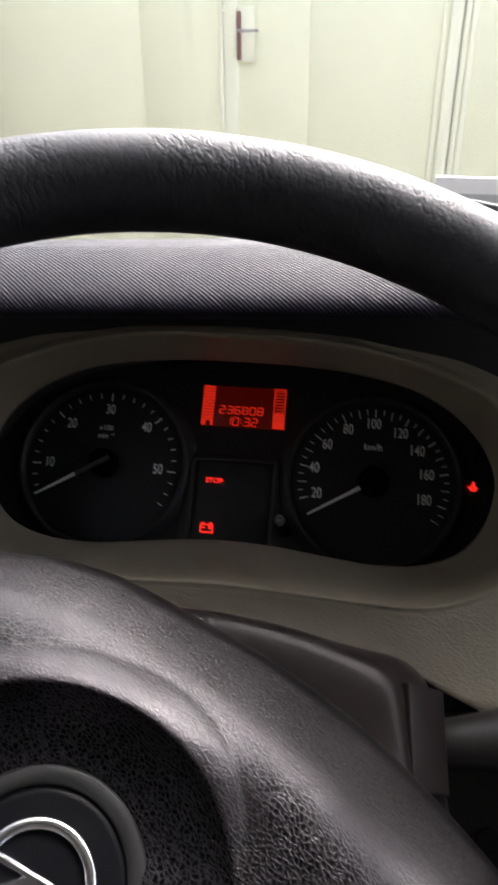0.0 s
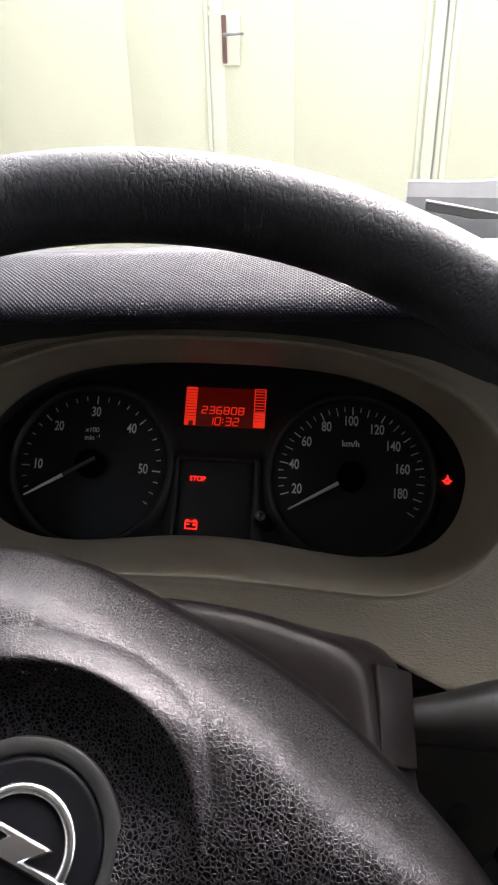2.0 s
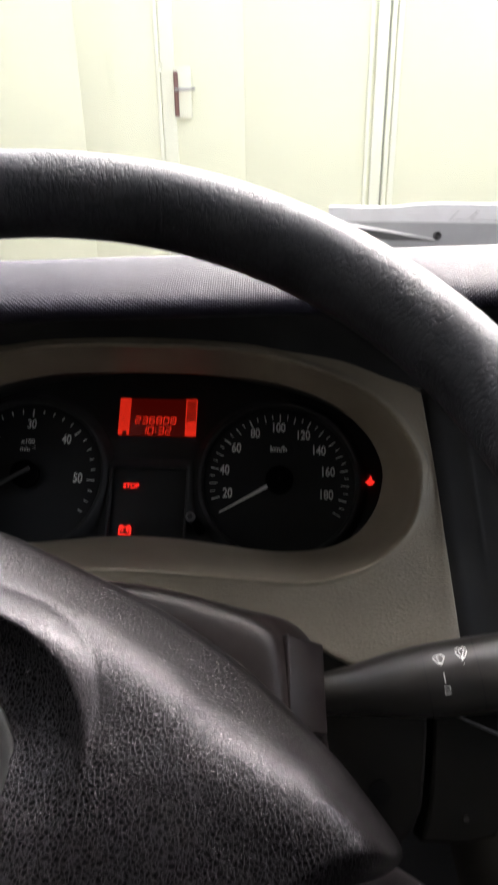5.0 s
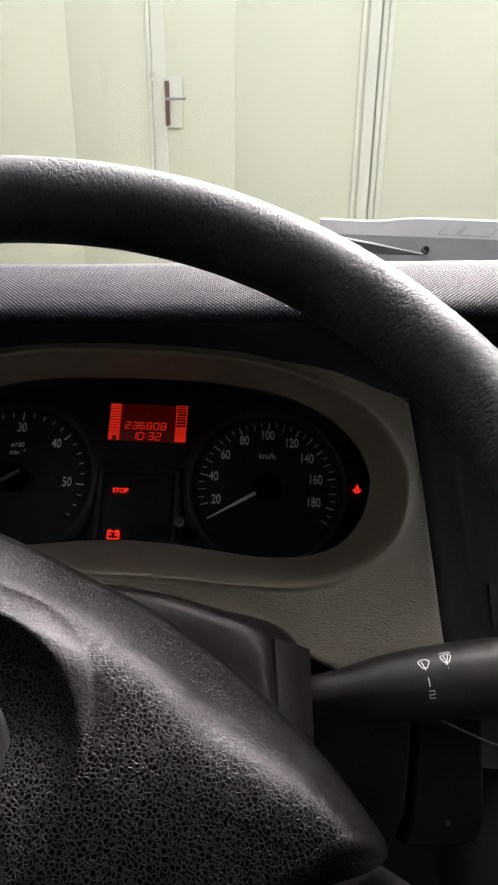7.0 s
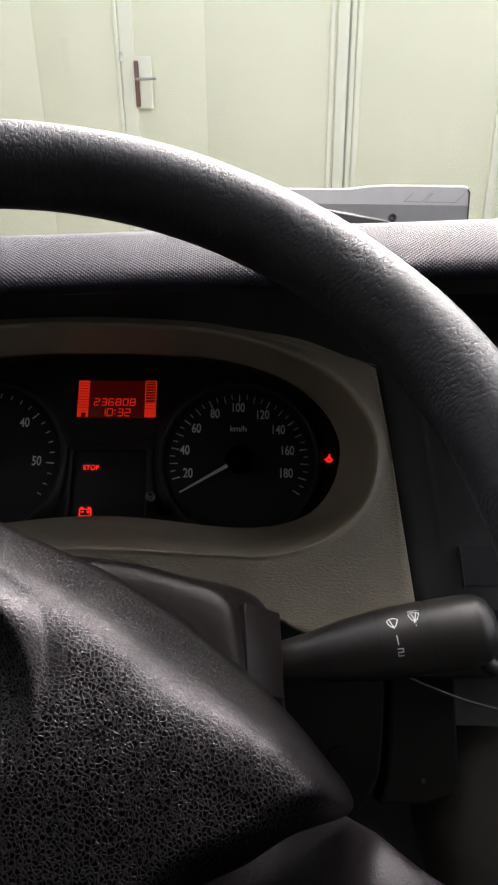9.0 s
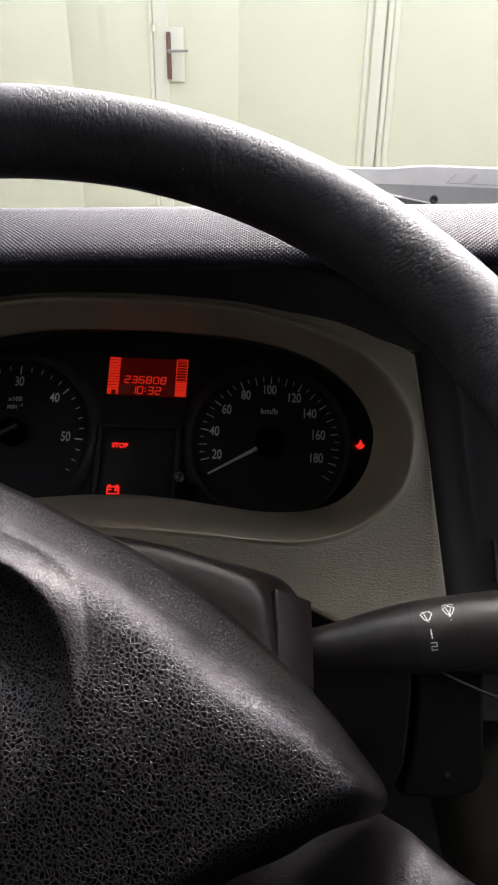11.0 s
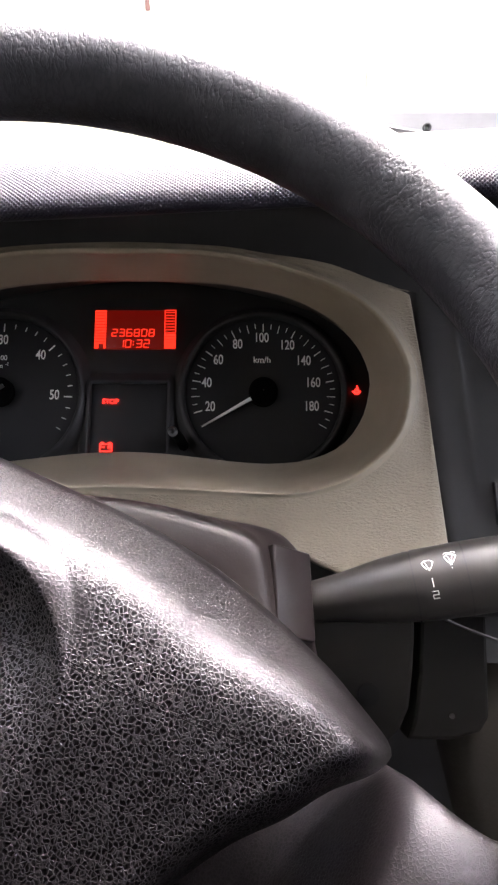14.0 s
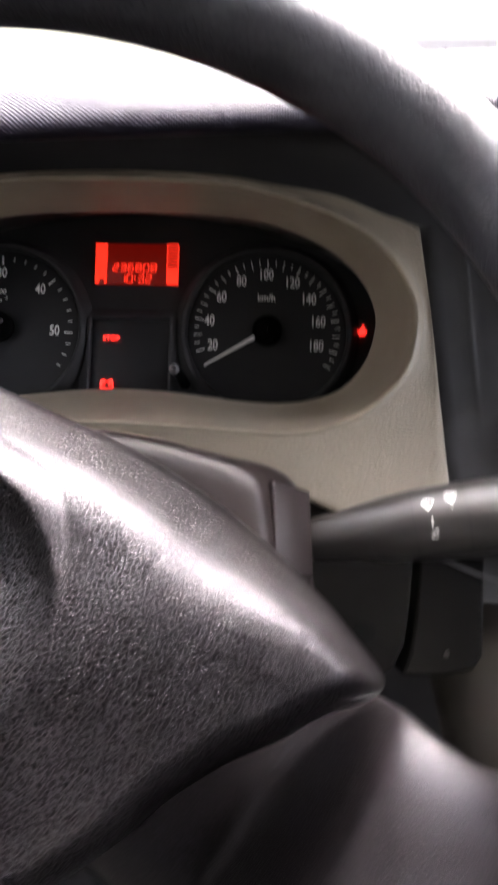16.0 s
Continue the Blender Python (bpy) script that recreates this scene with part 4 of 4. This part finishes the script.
part("slot_edge", cl_plate("slot_edge", [(0.1268, -0.072), (0.1278, -0.096), (0.1290, -0.096), (0.1280, -0.072)], -0.0876, 0.006, charcoal, 0.0004), dash, "raised edge of the slot")

part("stack_backing", cl_plate("stack_backing", [(0.10, 0.088), (0.11, -0.16), (0.95, -0.16), (0.95, 0.088)], -0.070, 0.01, black_matt, 0.0), dash, "black panel behind the vents")

# round air vent
VX, VZ = 0.195, 0.015
vent = part("air_vent", in_cluster(disc("air_vent", VX, VZ, 0.046, -0.085, black_matt, 0.02, 48)), dash, "round black air vent")


def vent_ring(r0, r1, y, mat):
    a = np.linspace(0, 2 * math.pi, 72, endpoint=False)
    rings = [[(VX + r * math.cos(t), yy, VZ + r * math.sin(t)) for t in a] for r, yy in ((r1, y + 0.014), (r1, y + 0.001), (r1 - 0.0012, y), (r0 + 0.0012, y), (r0, y + 0.001), (r0, y + 0.014))]
    return in_cluster(loft("vent_ring", rings, mat))


part("vent_ring", vent_ring(0.0475, 0.056, -0.0985, vent_gloss), vent)
part("vent_ring", vent_ring(0.0425, 0.0455, -0.0985, vent_gloss), vent)
for i in range(5):
    part("vane", in_cluster(box("vane", (0.078 - abs(i - 2) * 0.012, 0.014, 0.002), (VX, -0.092, VZ - 0.024 + i * 0.012), charcoal, 0.0006, 2, None)), vent)

# panels below the dials
part("column_recess", cl_plate("column_recess", [(-0.28, -0.095), (0.075, -0.095), (0.075, -0.150), (-0.28, -0.150)], -0.070, 0.01, black_matt, 0.0), dash, "black recess behind the column")
part("knee_panel", cl_plate("knee_panel", [(-0.28, -0.129), (0.0795, -0.129), (0.0791, -0.1546), (0.0770, -0.1753), (0.0745, -0.1928), (0.0682, -0.2043), (0.0605, -0.2107), (-0.28, -0.2107)], -0.088, 0.02, knee_shaded_grey, 0.002), dash, "dark lower dash panel")
part("knee_panel", cl_plate("knee_panel", [(0.0835, -0.1290), (0.0830, -0.155), (0.0810, -0.178), (0.0780, -0.198), (0.0735, -0.2090), (0.0981, -0.2092), (0.1130, -0.2053), (0.1180, -0.1980), (0.1200, -0.129)], -0.084, 0.02, knee_shaded_grey, 0.002), dash)
part("lock_opening", in_cluster(disc("lock_opening", 0.0530, -0.1850, 0.0058, -0.0895, hub_black, 0.004, 32)), dash, "round black opening")
part("screw", in_cluster(disc("screw", 0.0979, -0.1968, 0.0014, -0.0855, stalk_black, 0.001, 16)), dash, "small screw head")
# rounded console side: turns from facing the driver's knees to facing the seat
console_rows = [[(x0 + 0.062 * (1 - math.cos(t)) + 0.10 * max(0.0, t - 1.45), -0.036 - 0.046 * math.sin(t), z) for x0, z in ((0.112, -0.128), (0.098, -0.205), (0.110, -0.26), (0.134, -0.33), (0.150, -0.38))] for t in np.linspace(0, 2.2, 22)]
part("lower_console", in_cluster(loft("lower_console", console_rows, console_shaded, False)), dash, "rounded lower console side, beige with shade in its colour")
part("lower_backing", run_x("lower_backing", [(-0.10, 1.20), (-0.09, 1.0), (-0.05, 0.6)], -0.6, 0.5, black_matt), dash)

# ================= sleeve on the dash =================
sleeve = thing("document_sleeve", LEAN @ pose(0.118, 0.150, 1.372, -18, 0, -2), "milky plastic document sleeve standing by the windscreen", "document sleeve")
TOP_EDGE = [(-0.080, 0.0538), (-0.045, 0.0538), (-0.026, 0.0545), (-0.010, 0.0567), (0.006, 0.0580), (0.071, 0.0585), (0.0745, 0.0575), (0.0760, 0.0545)]


def slab(name, outline, y0, y1, mat):
    """A flat sheet with some thickness, from its outline."""
    n = len(outline)
    verts = [(x, y, z) for y in (y0, y1) for x, z in outline]
    faces = [tuple(range(n)), tuple(range(2 * n - 1, n - 1, -1))] + [(i, n + i, n + (i + 1) % n, (i + 1) % n) for i in range(n)]
    return mesh(name, verts, faces, mat, False)


part("sheet", slab("sheet", [(-0.080, 0.0), (-0.080, 0.0425), (-0.020, 0.0432), (0.0757, 0.0438), (0.0745, 0.0)], -0.0015, 0.0015, sleeve_grey), sleeve)
part("clear_band", slab("clear_band", [(-0.080, 0.0420), (-0.080, 0.0538)] + TOP_EDGE[1:] + [(0.0757, 0.0434)], -0.0010, 0.0018, clear_plastic), sleeve, "milky upper band")
part("paper_edge", tube("paper_edge", [(x, 0.0006, z + 0.0006) for x, z in TOP_EDGE[:-1]], 0.0014, white_edge, 8), sleeve, "white upper edge")
part("end_edge", tube("end_edge", [(0.0747, -0.0010, 0.0570), (0.0762, -0.0012, 0.0540), (0.0758, -0.0012, 0.0430), (0.0747, -0.0012, 0.004)], 0.0007, peg_grey, 8), sleeve, "dark folded end")
for a, b, c, d in ((0.0280, 0.0433, 0.0358, 0.0207), (0.0450, 0.0718, 0.0643, 0.0383)):
    part("outline_print", ribbon("outline_print", [[(a, 0.0532), (d, 0.0460), (c, 0.0460), (b, 0.0536)]], 0.0005, sleeve_grey, lambda u, w: (u, -0.0019, w)), sleeve)
part("wedge", slab("wedge", [(-0.066, 0.0372), (-0.0383, 0.0335), (0.008, 0.0268), (-0.0297, 0.0260), (-0.066, 0.0315)], -0.0110, -0.0085, wedge_grey), sleeve, "thin dark wedge lying against the sleeve")
part("wedge_edge", tube("wedge_edge", [(-0.066, -0.0105, 0.0380), (-0.0383, -0.0105, 0.0342), (0.008, -0.0100, 0.0274)], [0.0014, 0.0012, 0.0006], clear_plastic, 8), sleeve, "pale upper edge")
a = np.linspace(0, 2 * math.pi, 24, endpoint=False)
part("eyelet", loft("eyelet", [[(0.0115 + r * math.cos(t), y, 0.0325 + r * math.sin(t)) for t in a] for r, y in ((0.0036, 0.0), (0.0034, -0.0032), (0.0022, -0.0034), (0.0017, -0.0016), (0.0002, -0.0014))], peg_grey, True, True), sleeve, "small dark eyelet")

# ================= cab =================
cab = thing("van_cab", LEAN, "van cab interior with large windscreen", "vehicle cab", kind="structure")
glass = material("windscreen_glass", (1, 1, 1), 0.0)
gb = glass.node_tree.nodes["Principled BSDF"]
gb.inputs["Transmission Weight"].default_value, gb.inputs["IOR"].default_value = 1.0, 1.45
pane = part("windscreen", loft("windscreen", [[(x, 0.66, 1.240), (x, -0.30, 2.0435), (x, -0.296, 2.0484), (x, 0.664, 1.2447)] for x in (-0.74, 1.04)], glass, True, True, False, False), cab, "clear windscreen")
pane.visible_shadow = False
part("cowl", box("cowl", (1.9, 0.34, 0.03), (0.15, 0.53, 1.222), black_matt, 0.01, 2), cab, "black cowl below the windscreen")
# Unseen lining, roof, bulkhead and doors, added to shape light on the dash.
part("header_rail", loft("header_rail", [[(x, -0.165, 1.924), (x, -0.185, 1.905), (x, -0.36, 2.050), (x, -0.47, 2.085), (x, -0.47, 2.130), (x, -0.36, 2.115)] for x in (-0.80, 1.10)], headliner, True, True, False, False), cab, "unseen pale lining above the windscreen")
part("roof_lining", box("roof_lining", (1.9, 0.50, 0.05), (0.15, -0.68, 2.13), headliner, 0.02, 3), cab, "unseen pale cloth roof lining")
part("bulkhead", box("bulkhead", (1.9, 0.05, 1.8), (0.15, -0.90, 1.26), bulkhead_grey, 0.01, 2), cab, "unseen plain grey rear bulkhead, added to set the fill light")
part("firewall", box("firewall", (1.9, 0.04, 0.80), (0.15, 0.40, 0.82), black_matt, 0.01, 2), cab, "black firewall behind the dash")
part("cab_floor", box("cab_floor", (1.9, 1.36, 0.05), (0.15, -0.25, 0.42), black_matt, 0.01, 2), cab, "black rubber cab floor")
for x in (-0.80, 1.10):
    part("door_panel", box("door_panel", (0.07, 1.74, 1.00), (x, -0.08, 0.90), charcoal, 0.015, 3), cab)
    part("door_pillar", box("door_pillar", (0.08, 0.14, 0.76), (x, -0.86, 1.75), headliner, 0.02, 3), cab)
    part("windscreen_pillar", tube("windscreen_pillar", [(x, 0.68, 1.23), (x, 0.23, 1.63), (x, -0.37, 2.105)], 0.045, headliner, 14), cab)
    part("door_head", box("door_head", (0.08, 0.60, 0.06), (x, -0.64, 2.10), headliner, 0.02, 3), cab)

# ================= gate and yard =================
GATE_Y = 3.6
gate = thing("garage_gate", pose(0, GATE_Y, 0), "cream painted steel double gate with raised edge strips", "gate", kind="structure")
Z_TOP = 2.5
for x0, x1 in ((-2.6, -1.0270), (-1.0263, -0.590), (-0.576, -0.1440), (-0.1433, 0.606), (0.614, 1.90), (1.91, 3.4)):
    part("gate_panel", box("gate_panel", (x1 - x0, 0.03, Z_TOP), ((x0 + x1) / 2, 0.030, Z_TOP / 2), gate_paint, 0.0008, 2), gate)
for x0, x1, dy in ((-0.612, -0.590, 0.0), (-0.587, -0.512, 0.006), (0.508, 0.532, 0.0), (0.545, 0.604, -0.006), (0.616, 0.640, -0.006), (0.648, 0.680, 0.0), (1.430, 1.475, 0.0)):
    part("edge_strip", box("edge_strip", (x1 - x0, 0.014, Z_TOP), ((x0 + x1) / 2, 0.010 + dy * 0.6, Z_TOP / 2), gate_trim, 0.004, 3), gate)
part("gate_backing", box("gate_backing", (6.2, 0.02, Z_TOP), (0.4, 0.028, Z_TOP / 2), gate_paint, 0.0, 1), gate)
part("meeting_gap", box("meeting_gap", (0.010, 0.004, Z_TOP), (0.610, 0.0155, Z_TOP / 2), gap_dark, 0.0, 1), gate)
part("hinge_pin", tube("hinge_pin", [(-0.583, -0.012, 1.80), (-0.583, -0.012, 1.84)], 0.009, gate_trim, 12), gate)

handle = thing("gate_handle", pose(-0.506, GATE_Y, 1.70), "brown gate handle with a steel lever on a cream lock plate", "door handle")
part("lock_plate", box("lock_plate", (0.090, 0.012, 0.245), (0.034, -0.002, 0.0), gate_trim, 0.003, 2), handle, "cream lock plate")
part("back_plate", box("back_plate", (0.024, 0.012, 0.215), (0.0, -0.012, -0.005), brown_metal, 0.004, 3), handle, "brown narrow back plate")
part("lever", tube("lever", [(0.003, -0.015, 0.014), (0.003, -0.055, 0.014), (0.010, -0.062, 0.014), (0.060, -0.063, 0.015), (0.105, -0.060, 0.016)], [0.008, 0.008, 0.008, 0.007, 0.006], steel, 12), handle, "steel lever")

# Dark walls out of view, added to hold back light from the sides.
solid("wall_left", box("wall_left", (0.6, 0.3, 2.6), (-2.3, GATE_Y + 0.3, 1.3), unseen_wall, 0.01, 1), None, "unseen dark wall added beside the gate", "wall", "structure")
solid("wall_right", box("wall_right", (0.6, 0.3, 2.6), (3.2, GATE_Y + 0.3, 1.3), unseen_wall, 0.01, 1), None, "unseen dark wall added beside the gate", "wall", "structure")
solid("unseen_wall_west", box("unseen_wall_west", (0.3, 14, 3.05), (-2.3, -2.0, 1.525), unseen_wall, 0.01, 1), None, "unseen dark yard wall, added to limit side light", "wall", "structure")
solid("unseen_wall_east", box("unseen_wall_east", (0.3, 14, 1.7), (3.2, -2.0, 0.85), unseen_wall, 0.01, 1), None, "unseen dark yard wall, added to limit side light", "wall", "structure")
solid("unseen_wall_south", box("unseen_wall_south", (6.0, 0.3, 2.8), (0.4, -8.0, 1.4), unseen_wall, 0.01, 1), None, "unseen dark yard wall, added to limit side light", "wall", "structure")
solid("ground", mesh("ground", [(-300, -300, 0), (300, -300, 0), (300, 300, 0), (-300, 300, 0)], [(0, 1, 2, 3)], concrete, False), None, "grey concrete yard", "ground", "structure")
